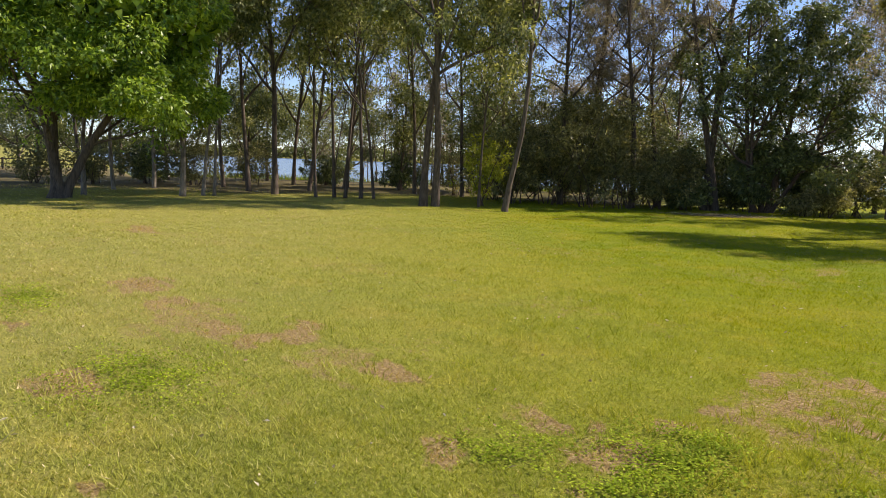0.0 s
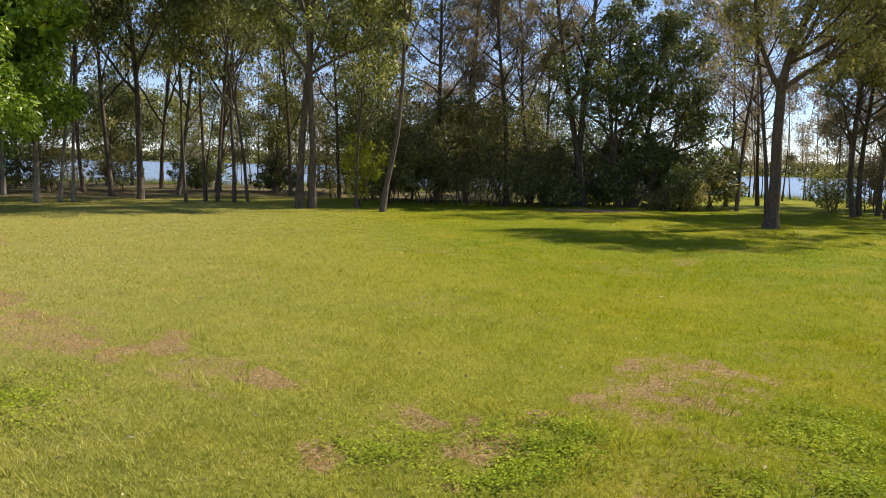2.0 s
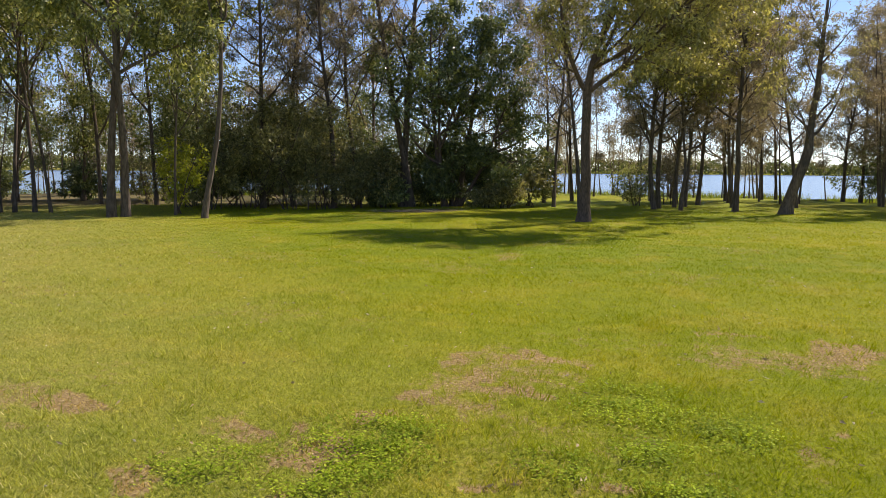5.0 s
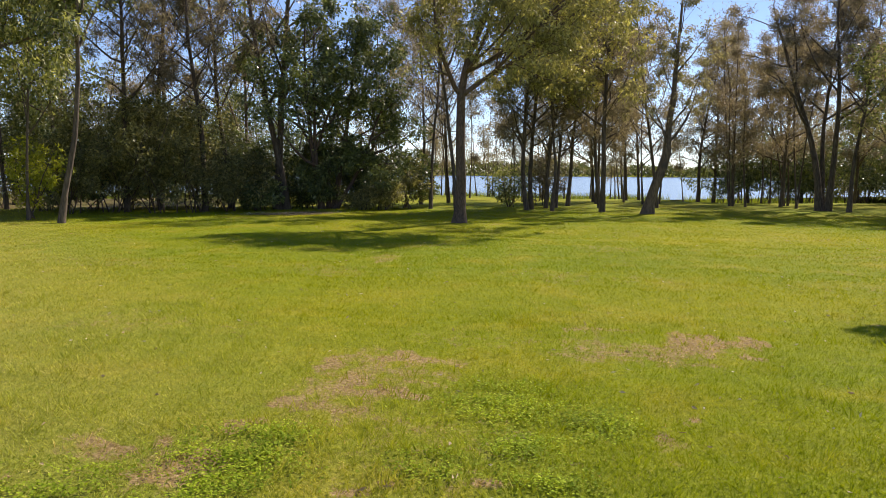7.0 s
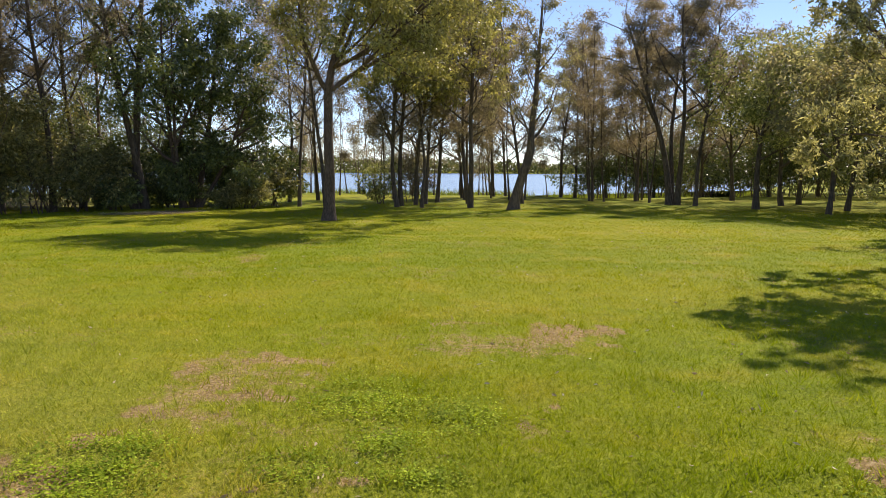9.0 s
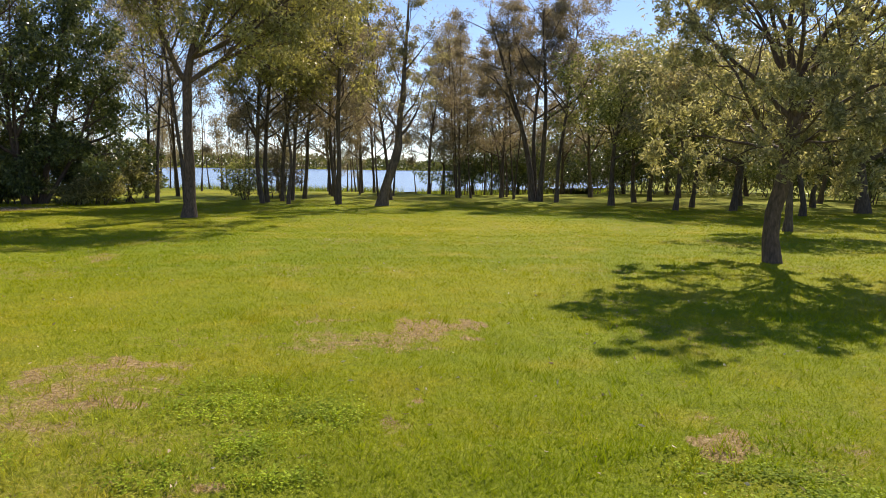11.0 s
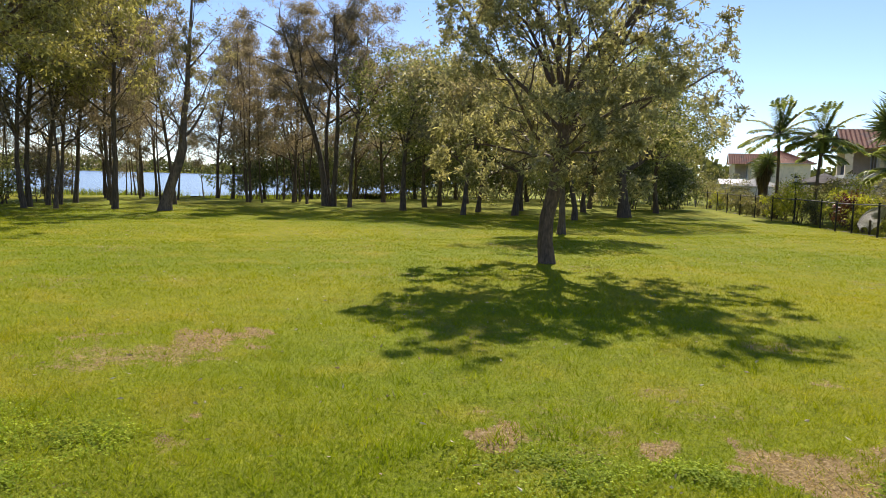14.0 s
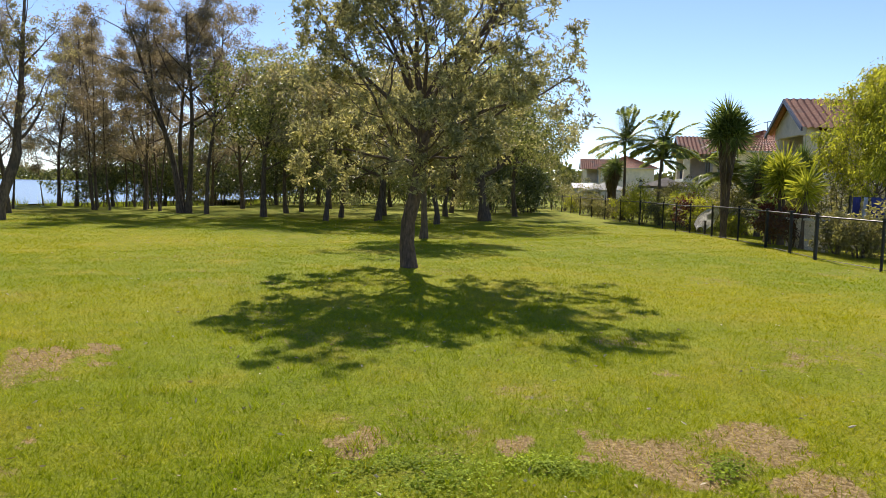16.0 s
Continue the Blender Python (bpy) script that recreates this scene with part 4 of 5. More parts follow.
for i, (x, y, h, r) in enumerate([(33.2, 36.2, 12, 0.14), (36.8, 37.0, 12, 0.14), (37.6, 36.6, 11.5, 0.12), (41.9, 35.3, 12, 0.15), (44.6, 36.2, 11.5, 0.16), (46.8, 35.0, 12, 0.15), (31.0, 33.6, 12, 0.12), (40.0, 31.0, 11, 0.12), (43.5, 30.0, 11, 0.13), (50, 33, 11, 0.15), (48, 28, 11, 0.14), (20.5, 36, 14, 0.12), (23.5, 38, 14, 0.13), (29, 38, 14, 0.13), (33, 41, 14, 0.13), (21.5, 44, 14, 0.12), (27, 29, 13, 0.13), (29.5, 27.5, 12, 0.12), (39, 27, 12, 0.13)]):
    sheoak(240 + i, x, y, h, r, i * 90, 3, 9500 if x > 30 else 6500, first=0.12, group="she-oaks at the lake's edge")
sheoak(260, 36.4, 22.8, 10.6, 0.24, 40, 5, 24000, 3, 0.34, 0.42, "double-stemmed she-oak with a broad domed grey-brown crown")
sheoak(261, 35.4, 20.9, 10.8, 0.14, -60, 7, 9000, 1, 0.4, 0.38)

# thin saplings along the water's edge
rng = np.random.default_rng(77)
for i in range(72):
    turn = rng.uniform(-58, 12)
    d = rng.uniform(45, 78)
    x, y = -d * math.sin(radians(turn)), d * math.cos(radians(turn))
    sap = tree_base("sapling", x, y, "thin dark sapling with sparse needles at the water's edge", "tree", "saplings at the water's edge")
    wood = Wood()
    for k in range(2):
        pts = stem(rng, wood, rng.normal(0, 0.5, 3) * np.array([1, 1, 0]), lean_of(rng.uniform(0, 360), rng.uniform(0, 6)), rng.uniform(6, 11), 0.06, 0.04, 0.02, 1.2, steps=7)
        limbs(rng, wood, pts, 0.05, 0, [(16, 0.08, 0.24, 42, 0.12, 0.03, 4)])
    finish(sap, wood, [foliage(rng, wood.tips, 2500, 0.3, 0.24, 0.045, 0.5)], M_BARK_DARK, M_OAK)

# the wood beyond the lawn
WOOD = [
    (35.2, 17.6, 8.8, 0.17, 6.5), (33.6, 13.6, 8.0, 0.13, 6.0), (38.2, 14.6, 8.5, 0.14, 6.0), (36.0, 11.8, 8.2, 0.18, 6.0), (41.8, 13.4, 9.0, 0.2, 6.5),
    (25.2, 6.6, 6.0, 0.15, 5.0), (34.4, 8.4, 7.5, 0.15, 5.5), (43, 19, 9.5, 0.15, 6.5), (46, 15, 9.5, 0.16, 6.5), (40, 18.6, 9.0, 0.15, 6.0),
    (45, 24, 10, 0.15, 6.5), (50, 20, 10, 0.17, 7.0), (49, 11, 9.5, 0.17, 6.5), (43, 10, 9.0, 0.16, 6.0), (54, 26, 10, 0.16, 7.0), (47, 6.5, 9, 0.17, 6.5),
]
for i, (x, y, h, r, w) in enumerate(WOOD):
    tuckeroo(300 + i, x, y, h, r, w, i * 75, 4, 9500 if i < 7 else 7500, group="trees of the wood", leaf=M_OLIVE if i % 3 else M_GUM)
tuckeroo(330, 38.6, 6.9, 8.9, 0.34, 7.6, 0, 2, 20000, M_GUM, M_BARK_DARK, 0.12, "stout dark tree with a dense rounded green crown", "")
for i, (x, y, h, w) in enumerate([(58, 18, 9, 8), (58, 10, 9, 8), (60, 25, 9, 8), (53, 7.4, 8.5, 6), (64, 8.6, 7, 6.0), (57, 33, 8, 8)]):
    tuckeroo(340 + i, x, y, h, 0.16, w, i * 60, 3, 7000, M_SHRUB, group="trees at the back of the wood")

for i, (x, y, h, w) in enumerate([(-25, 47, 6, 6), (-21, 45, 6, 6), (-17, 47, 6.5, 6), (-14.5, 43, 6, 5.5), (-12, 47, 6.5, 6), (-29, 52, 6, 7), (2.5, 46, 6.5, 5), (-9, 52, 7, 6.5), (13, 44, 7, 6), (-12, 55, 7, 7), (-7.5, 58, 7, 7), (-2.5, 44.5, 6.5, 5), (1.5, 44, 6.5, 5), (-13, 50, 6.5, 6)]):
    tuckeroo(360 + i, x, y, h, 0.14, w, i * 50, 3, 6500, M_GUM if i % 2 else M_FIG, M_BARK_GREY, 0.1, group="trees at the back of the belt")

# bushes
BUSHES = [
    (3.2, 33.6, 2.8, 3.8), (4.6, 34.0, 3.6, 6.4), (6.4, 33.6, 3.6, 5.8), (8.0, 33.4, 3.4, 4.8), (9.6, 33.8, 3.0, 2.8), (5.6, 36.0, 4.2, 6.0), (8.6, 36.8, 4.2, 6.0), (11.2, 35.4, 2.8, 2.8),
    (18.2, 33.4, 2.4, 2.6), (-17.5, 38.5, 3.2, 2.4), (-13.5, 41, 3.6, 2.6), (-11, 43.5, 3.0, 2.4), (-19.5, 36.5, 2.6, 2.2), (0.6, 41, 2.6, 3.0), (2.4, 36, 2.2, 2.8),
]
for i, (x, y, w, h) in enumerate(BUSHES):
    bush(400 + i, x, y, w, h, int(900 + 500 * w * h * 0.6))
# the dark thicket behind the fig and the she-oaks
for i, (x, y, w, h) in enumerate([(12.6, 37.2, 3.6, 3.6), (15.4, 36.8, 3.6, 4.2), (17.2, 35.8, 2.6, 3.0), (10.4, 38.6, 3.8, 4.4), (7.2, 38.8, 4.0, 5.0), (4.2, 37.6, 4.0, 4.4), (13.6, 35.2, 2.2, 1.7), (10.8, 34.0, 2.2, 1.6), (-2.6, 45.5, 3.4, 2.2), (-7.2, 47.5, 3.6, 2.0), (-16.0, 41.5, 3.4, 2.4)]):
    bush(700 + i, x, y, w, h, int(1400 + 420 * w * h), M_FIG, label="dense dark thicket bush under the trees", group="thicket under the trees", size=0.19)
bush(715, 16.4, 32.2, 2.0, 1.5, 2600, M_SHRUB, label="sunlit low bush at the fig tree's foot", group="")
bush(716, 15.1, 31.9, 1.6, 1.2, 1900, M_SHRUB, label="sunlit low bush at the fig tree's foot", group="")
bush(420, 1.6, 31.6, 1.4, 3.2, 2200, M_LIME, label="slender yellow-green shrub beside a gum trunk", group="")
# the darker fig leaf stands in for shade behind the wood
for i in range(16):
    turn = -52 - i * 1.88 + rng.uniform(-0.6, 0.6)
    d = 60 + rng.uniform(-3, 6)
    bush(430 + i, -d * math.sin(radians(turn)), d * math.cos(radians(turn)), rng.uniform(5.5, 7), rng.uniform(4.0, 6.5), 5200, M_FIG, label="dense bush at the back of the wood, leaves darkened for shade", group="bushes at the back of the wood", size=0.22)
for i in range(11):
    turn = -58 - i * 2.45 + rng.uniform(-0.6, 0.6)
    d = 71 + rng.uniform(-2, 3)
    bush(470 + i, -d * math.sin(radians(turn)), d * math.cos(radians(turn)), rng.uniform(6.5, 8), rng.uniform(4.5, 6.5), 3600, group="bushes at the back of the wood", size=0.3)
for i, (x, y, w, h) in enumerate([(50.2, 8.6, 4.0, 4.6), (52.6, 7.2, 3.8, 4.2), (55.0, 6.4, 3.4, 3.6)]):
    bush(485 + i, x, y, w, h, 4200, M_FIG, label="dense dark bush at the end of the wood", group="bushes at the back of the wood", size=0.22)
bush(450, 27.6, 34.2, 2.6, 3.0, 2600, M_OAK, label="grey-green bush among the she-oaks at the shore", group="")
bush(451, 24.0, 32.6, 2.4, 2.6, 2400, M_GUM, label="grey-green bush among the she-oaks at the shore", group="")


# ---- houses, fence and gardens ----
M_STUCCO = surface("cream_render", (0.8, 0.68, 0.52), (0.88, 0.77, 0.61), 1.2, 0.9, 0.3, 0.006, stains=(0.76, 0.64, 0.49))
M_TRIM = surface("white_paint", (0.7, 0.69, 0.66), (0.82, 0.81, 0.78), 2.0, 0.6, 0.1, 0.003)
M_TILE = surface("terracotta_tile", (0.3, 0.11, 0.055), (0.5, 0.22, 0.12), 2.0, 0.8, 0.4, 0.01, stains=(0.22, 0.12, 0.08))
M_BLACK = surface("black_coated_steel", (0.008, 0.009, 0.012), (0.02, 0.02, 0.024), 5.0, 0.45, 0.1, 0.002)
M_NAVY = surface("navy_railing", (0.02, 0.025, 0.05), (0.04, 0.05, 0.09), 4.0, 0.5, 0.1, 0.002)
M_CANVAS = surface("grey_canvas", (0.2, 0.19, 0.18), (0.3, 0.29, 0.27), 3.0, 0.9, 0.2, 0.004)
M_WHITE_CANVAS = surface("white_canvas", (0.6, 0.6, 0.58), (0.75, 0.75, 0.72), 3.0, 0.9, 0.2, 0.004)
M_BOARD = surface("white_gelcoat", (0.72, 0.72, 0.7), (0.84, 0.84, 0.82), 2.0, 0.25, 0.05, 0.002)
M_CLOTH = surface("blue_cloth", (0.02, 0.03, 0.14), (0.045, 0.06, 0.24), 6.0, 0.95, 0.4, 0.01)
M_CLOTH_PALE = surface("pale_cloth", (0.45, 0.5, 0.55), (0.62, 0.66, 0.7), 6.0, 0.95, 0.4, 0.01)
M_TIMBER = surface("dark_timber", (0.05, 0.035, 0.025), (0.11, 0.08, 0.055), 4.0, 0.8, 0.3, 0.004, (1, 1, 0.2))
M_SHED = surface("blue_grey_sheet", (0.25, 0.3, 0.36), (0.36, 0.41, 0.47), 2.0, 0.5, 0.1, 0.003)
M_GLASS, nt, bsdf = material("dark_window_glass")
bsdf.inputs["Base Color"].default_value = (0.02, 0.025, 0.03, 1)
bsdf.inputs["Roughness"].default_value = 0.05


def box(x0, x1, y0, y1, z0, z1, bevel=0.0):
    bm = bmesh.new()
    bmesh.ops.create_cube(bm, size=1.0)
    for v in bm.verts:
        v.co = Vector((x0 if v.co.x < 0 else x1, y0 if v.co.y < 0 else y1, z0 if v.co.z < 0 else z1))
    if bevel:
        bmesh.ops.bevel(bm, geom=bm.edges[:], offset=bevel, segments=2, affect="EDGES")
    return bm


def boxes(rows):
    """Several boxes in one bmesh."""
    bm = bmesh.new()
    for x0, x1, y0, y1, z0, z1 in rows:
        m = Matrix.Translation(((x0 + x1) / 2, (y0 + y1) / 2, (z0 + z1) / 2)) @ Matrix.Diagonal((x1 - x0, y1 - y0, z1 - z0, 1))
        bmesh.ops.create_cube(bm, size=1.0, matrix=m)
    return bm


def tiled_slope(eave0, eave1, ridge0, ridge1, course=0.33, thick=0.05):
    """A roof slope laid in overlapping courses of rounded tiles: from its eave line up to its ridge line."""
    e0, e1, r0, r1 = (np.array(p, float) for p in (eave0, eave1, ridge0, ridge1))
    rows = max(2, int(np.linalg.norm((r0 + r1 - e0 - e1) / 2) / course))
    cols = max(2, int(np.linalg.norm(e1 - e0) / 0.3) * 2)
    normal = unit(np.cross(e1 - e0, (r0 + r1 - e0 - e1) / 2))
    verts, faces = [], []
    for i in range(rows):
        for k, lift in ((i, thick), (i + 1.02, 0.0)):
            f = min(k / rows, 1.0)
            a, b = e0 + (r0 - e0) * f, e1 + (r1 - e1) * f
            g = np.linspace(0, 1, cols + 1)[:, None]
            verts.append(a + (b - a) * g + normal * (lift + 0.035 * np.cos(g * cols * np.pi)))
        n = cols + 1
        for j in range(cols):
            s = 2 * i * n + j
            faces.append((s, s + 1, s + n + 1, s + n))
            if i + 1 < rows:
                faces.append((s + n, s + n + 1, s + 2 * n + 1, s + 2 * n))
    return np.concatenate(verts), np.array(faces)


def window_unit(house, x0, x1, y, z0, z1, facing=1):
    """A window in a wall: frame, pane with a mullion, and a sill. It looks towards +y (facing 1)."""
    w = part("window", boxes([(x0 - 0.06, x1 + 0.06, y - 0.02, y + 0.07, z1, z1 + 0.07), (x0 - 0.06, x1 + 0.06, y - 0.02, y + 0.07, z0 - 0.07, z0),
                              (x0 - 0.06, x0, y - 0.02, y + 0.07, z0, z1), (x1, x1 + 0.06, y - 0.02, y + 0.07, z0, z1), ((x0 + x1) / 2 - 0.025, (x0 + x1) / 2 + 0.025, y + 0.012, y + 0.06, z0, z1)]), M_TRIM, house)
    part("pane", box(x0, x1, y - 0.01, y + 0.012, z0, z1), M_GLASS, w)
    part("sill", box(x0 - 0.1, x1 + 0.1, y + 0.07, y + 0.14, z0 - 0.1, z0 - 0.04), M_TRIM, w)


def townhouse(at, turn, label):
    """A two-storey rendered house: x runs along the row, +y looks at the lawn. A gabled bay with a loggia stands before the body."""
    house = thing("townhouse", at, label, "house", "row of houses", turn)
    eave = 5.1
    part("wall", boxes([(-4.6, 5.6, -9.0, -1.6, 0, eave)]), M_STUCCO, house)
    # gabled bay: two square columns per storey, a slab between, walls behind the loggia
    # the last box is an added side wall that keeps the upper loggia dark
    part("bay_wall", boxes([(-2.2, 2.2, -1.596, -1.3, 0, eave), (-2.2, -1.9, -1.3, 0.9, 0, 2.5), (1.9, 2.2, -1.3, 0.9, 0, 2.5), (1.92, 2.18, -1.3, 0.5, 2.86, 4.95)]), M_STUCCO, house)
    for x in (-1.98, 1.98):
        part("column", boxes([(x - 0.24, x + 0.24, 0.5, 1.0, 0, 5.0), (x - 0.31, x + 0.31, 0.43, 1.07, 4.55, 4.72), (x - 0.31, x + 0.31, 0.43, 1.07, 0.0, 0.25)]), M_STUCCO, house)
    part("floor_slab", box(-2.3, 2.3, -1.3, 1.06, 2.55, 2.85), M_TRIM, house)
    bm = bmesh.new()      # gable wall above the columns, with depth
    ring = [(-2.3, 4.6), (2.3, 4.6), (2.3, 5.05), (0, 6.3), (-2.3, 5.05)]
    front, back = [bm.verts.new((x, 1.05, z)) for x, z in ring], [bm.verts.new((x, 0.75, z)) for x, z in ring]
    bm.faces.new(front[::-1]), bm.faces.new(back)
    for i in range(5):
        bm.faces.new((front[i], front[(i + 1) % 5], back[(i + 1) % 5], back[i]))
    bmesh.ops.recalc_face_normals(bm, faces=bm.faces[:])
    part("gable", bm, M_STUCCO, house)
    roof = None
    for s in (-1, 1):
        v, f = tiled_slope((s * 2.75, 1.45 if s > 0 else -4.5, 4.88), (s * 2.75, -4.5 if s > 0 else 1.45, 4.88), (0, 1.45 if s > 0 else -4.5, 6.42), (0, -4.5 if s > 0 else 1.45, 6.42))
        slope = mesh_of("roof", v, f, M_TILE, house, label="terracotta tiled roof")
        roof = roof or slope
        bm = bmesh.new()
        for y0, y1 in ((1.38, 1.46),):
            q = [bm.verts.new(p) for p in ((s * 2.78, y0, 4.66), (s * 2.78, y1, 4.66), (0, y1, 6.2), (0, y0, 6.2), (s * 2.78, y0, 4.86), (s * 2.78, y1, 4.86), (0, y1, 6.4), (0, y0, 6.4))]
            for idx in ((0, 1, 2, 3), (7, 6, 5, 4), (0, 4, 5, 1), (1, 5, 6, 2), (2, 6, 7, 3), (3, 7, 4, 0)):
                bm.faces.new([q[i] for i in idx])
        bmesh.ops.recalc_face_normals(bm, faces=bm.faces[:])
        part("bargeboard", bm, M_NAVY, house, "dark blue painted bargeboard")
    # hipped roof over the body
    ex0, ex1, ey0, ey1, z0, z1 = -5.2, 6.2, -9.6, -1.0, 5.0, 6.9
    ra, rb, ym = -1.0, 2.0, -5.3
    corners = [((ex0, ey1, z0), (ex1, ey1, z0), (ra, ym, z1), (rb, ym, z1)), ((ex1, ey1, z0), (ex1, ey0, z0), (rb, ym, z1), (rb, ym, z1)),
               ((ex1, ey0, z0), (ex0, ey0, z0), (rb, ym, z1), (ra, ym, z1)), ((ex0, ey0, z0), (ex0, ey1, z0), (ra, ym, z1), (ra, ym, z1))]
    for a, b, c, d in corners:
        v, f = tiled_slope(b, a, d, c)
        flip = unit(np.cross(np.array(a, float) - b, (np.array(c, float) + d - a - b) / 2))[2] < 0
        if flip:
            v, f = tiled_slope(a, b, c, d)
        mesh_of("roof", v, f, M_TILE, house, label="terracotta tiled roof")
    part("eaves", boxes([(ex0, ex1, ey0, ey1, 4.92, 4.99)]), M_TRIM, house)
    window_unit(house, -1.2, 1.1, -1.3, 2.95, 4.7)
    window_unit(house, -1.4, 1.4, -1.3, 0.1, 2.3)
    window_unit(house, 3.4, 4.8, -1.6, 2.95, 4.6)
    window_unit(house, -4.0, -2.8, -1.6, 3.1, 4.5)
    window_unit(house, 3.2, 5.0, -1.6, 0.2, 2.3)
    # balcony with a dark railing
    part("balcony", box(2.9, 5.5, -1.596, -0.3, 2.6, 2.82), M_TRIM, house)
    part("railing", boxes([(2.9, 5.5, -0.36, -0.31, 3.72, 3.8), (2.9, 5.5, -0.36, -0.31, 2.9, 2.95)] + [(2.9 + 0.14 * i, 2.94 + 0.14 * i, -0.35, -0.32, 2.82, 3.74) for i in range(19)]), M_NAVY, house)
    part("railing", boxes([(-1.75, 1.75, 0.7, 0.75, 3.72, 3.8)] + [(-1.75 + 0.14 * i, -1.71 + 0.14 * i, 0.71, 0.74, 2.85, 3.74) for i in range(25)]), M_NAVY, house)
    return house


HOUSES = [(40.2, -8.8, 6), (67.0, -5.6, 4), (118, 5.0, 6)]
for i, (x, y, turn) in enumerate(HOUSES):
    townhouse((x, y, float(terrain(x, y)) - 0.02), turn, "cream rendered two-storey house with terracotta roof and gabled loggia")

antenna = thing("tv_antenna", (63.9, -10.8, 5.9), "thin metal television antenna on a tiled roof", "antenna", turn=20)
part("mast", box(-0.02, 0.02, -0.02, 0.02, -0.6, 1.5), M_BLACK, antenna)
part("boom", boxes([(-0.6, 0.6, -0.012, 0.012, 1.42, 1.45)]), M_BLACK, antenna)
for i in range(7):
    part("element", box(-0.55 + 0.17 * i, -0.54 + 0.17 * i, -0.25 + 0.02 * i, 0.25 - 0.02 * i, 1.45, 1.46), M_BLACK, antenna)

# chain-link fence along the gardens
FENCE = [(12.0, -8.6), (17.4, -7.1), (20.4, -6.1), (22.9, -5.2), (24.9, -4.95), (26.8, -4.6), (29.4, -4.1), (32.2, -3.5), (35.0, -2.9), (36.4, -2.4), (38.0, -1.9), (40.6, -0.9), (43.6, 0.1),
         (46.6, 1.0), (49.6, 1.9), (52.6, 2.8), (55.6, 3.6), (58.8, 4.5), (62.6, 5.6), (66.4, 6.6), (70.4, 7.6)]
fence = thing("fence", (12.0, -8.6, 0), "black chain-link garden fence with steel posts and top rail", "fence")
HIGH = 1.2
for i, (x, y) in enumerate(FENCE):
    z = float(terrain(x, y))
    w = 0.042 if 2 < i < 6 else 0.03
    bm = box(-w, w, -w, w, -0.2, HIGH + 0.05, 0.012)
    post = part("post", bm, M_BLACK, fence)
    post.location = (x - 12.0, y + 8.6, z)
    post.rotation_euler = (0, 0, 0.3)
    cap = part("cap", box(-w - 0.015, w + 0.015, -w - 0.015, w + 0.015, HIGH + 0.05, HIGH + 0.09, 0.01), M_BLACK, post)
for (x0, y0), (x1, y1) in zip(FENCE, FENCE[1:]):
    a, b = np.array([x0, y0, float(terrain(x0, y0))]), np.array([x1, y1, float(terrain(x1, y1))])
    length = np.linalg.norm((b - a)[:2])
    off = np.array([12.0, -8.6, 0])
    v, f = tube(np.array([a + (0, 0, HIGH), (a + b) / 2 + (0, 0, HIGH), b + (0, 0, HIGH)]) - off, [0.024] * 3, 6)
    mesh_of("top_rail", v, f, M_BLACK, fence, True)
    v, f = tube(np.array([a + (0, 0, 0.05), (a + b) / 2 + (0, 0, 0.05), b + (0, 0, 0.05)]) - off, [0.008] * 3, 4)
    mesh_of("bottom_wire", v, f, M_BLACK, fence, True)
    # the woven wire: strands slanting both ways
    pitch, tall, thick = 0.075, HIGH - 0.07, 0.0035
    n = int((length + tall) / pitch)
    verts = []
    for s in (0, 1):
        start = np.arange(n) * pitch - tall
        p0, p1 = np.clip(start, 0, length), np.clip(start + tall, 0, length)
        h0, h1 = p0 - start, p1 - start
        if s:
            h0, h1 = tall - h0, tall - h1
        for (pa, ha, pb, hb) in zip(p0, h0, p1, h1):
            A, B = a + (b - a) * pa / length + np.array([0, 0, 0.05 + ha]), a + (b - a) * pb / length + np.array([0, 0, 0.05 + hb])
            w = np.array([0, 0, thick])
            verts += [A - w, B - w, B + w, A + w]
    mesh_of("wire_mesh", np.array(verts) - off, leaf_faces(len(verts) // 4), M_BLACK, fence)


# ---- garden plants ----
def frond_set(rng, centre, number, length, leaflets, wide, lift, sag, leaf_len):
    """Feather fronds that arch out from one point."""
    verts, ribs = [], []
    for k in range(number):
        a = k * 2.4 + rng.uniform(-0.2, 0.2)
        e = radians(rng.uniform(*lift))
        way = np.array([math.cos(a) * math.cos(e), math.sin(a) * math.cos(e), math.sin(e)])
        pts = [np.array(centre, float)]
        d = way.copy()
        L = length * rng.uniform(0.85, 1.1)
        for _ in range(10):
            d = unit(d + np.array([0, 0, -sag]))
            pts.append(pts[-1] + d * L / 10)
        pts = np.array(pts)
        ribs.append(pts)
        side = unit(np.cross(way, [0, 0, 1]))
        for s in (-1, 1):
            f = np.linspace(0.12, 1, leaflets)
            i = np.minimum((f * 10).astype(int), 9)
            c = pts[i] + (pts[i + 1] - pts[i]) * (f * 10 - i)[:, None]
            t = unit(pts[i + 1] - pts[i])
            ax = unit(side * s * 0.9 + t * 0.6 + np.array([0, 0, 0.12]) + rng.normal(0, 0.08, c.shape))
            ll = leaf_len * np.sin(np.pi * (0.12 + 0.83 * f)) ** 0.6
            n = len(c)
            droop = np.array([0, 0, -0.28]) * ll[:, None]
            u = unit(np.cross(ax, np.array([0, 0, 1.0]))) * wide
            verts.append(np.stack([c - u * 0.5, c + ax * ll[:, None] * 0.5 - u * 0.6 + droop * 0.15, c + ax * ll[:, None] + droop, c + ax * ll[:, None] * 0.5 + u * 0.6 + droop * 0.15], 1).reshape(-1, 3))
    return np.concatenate(verts), ribs


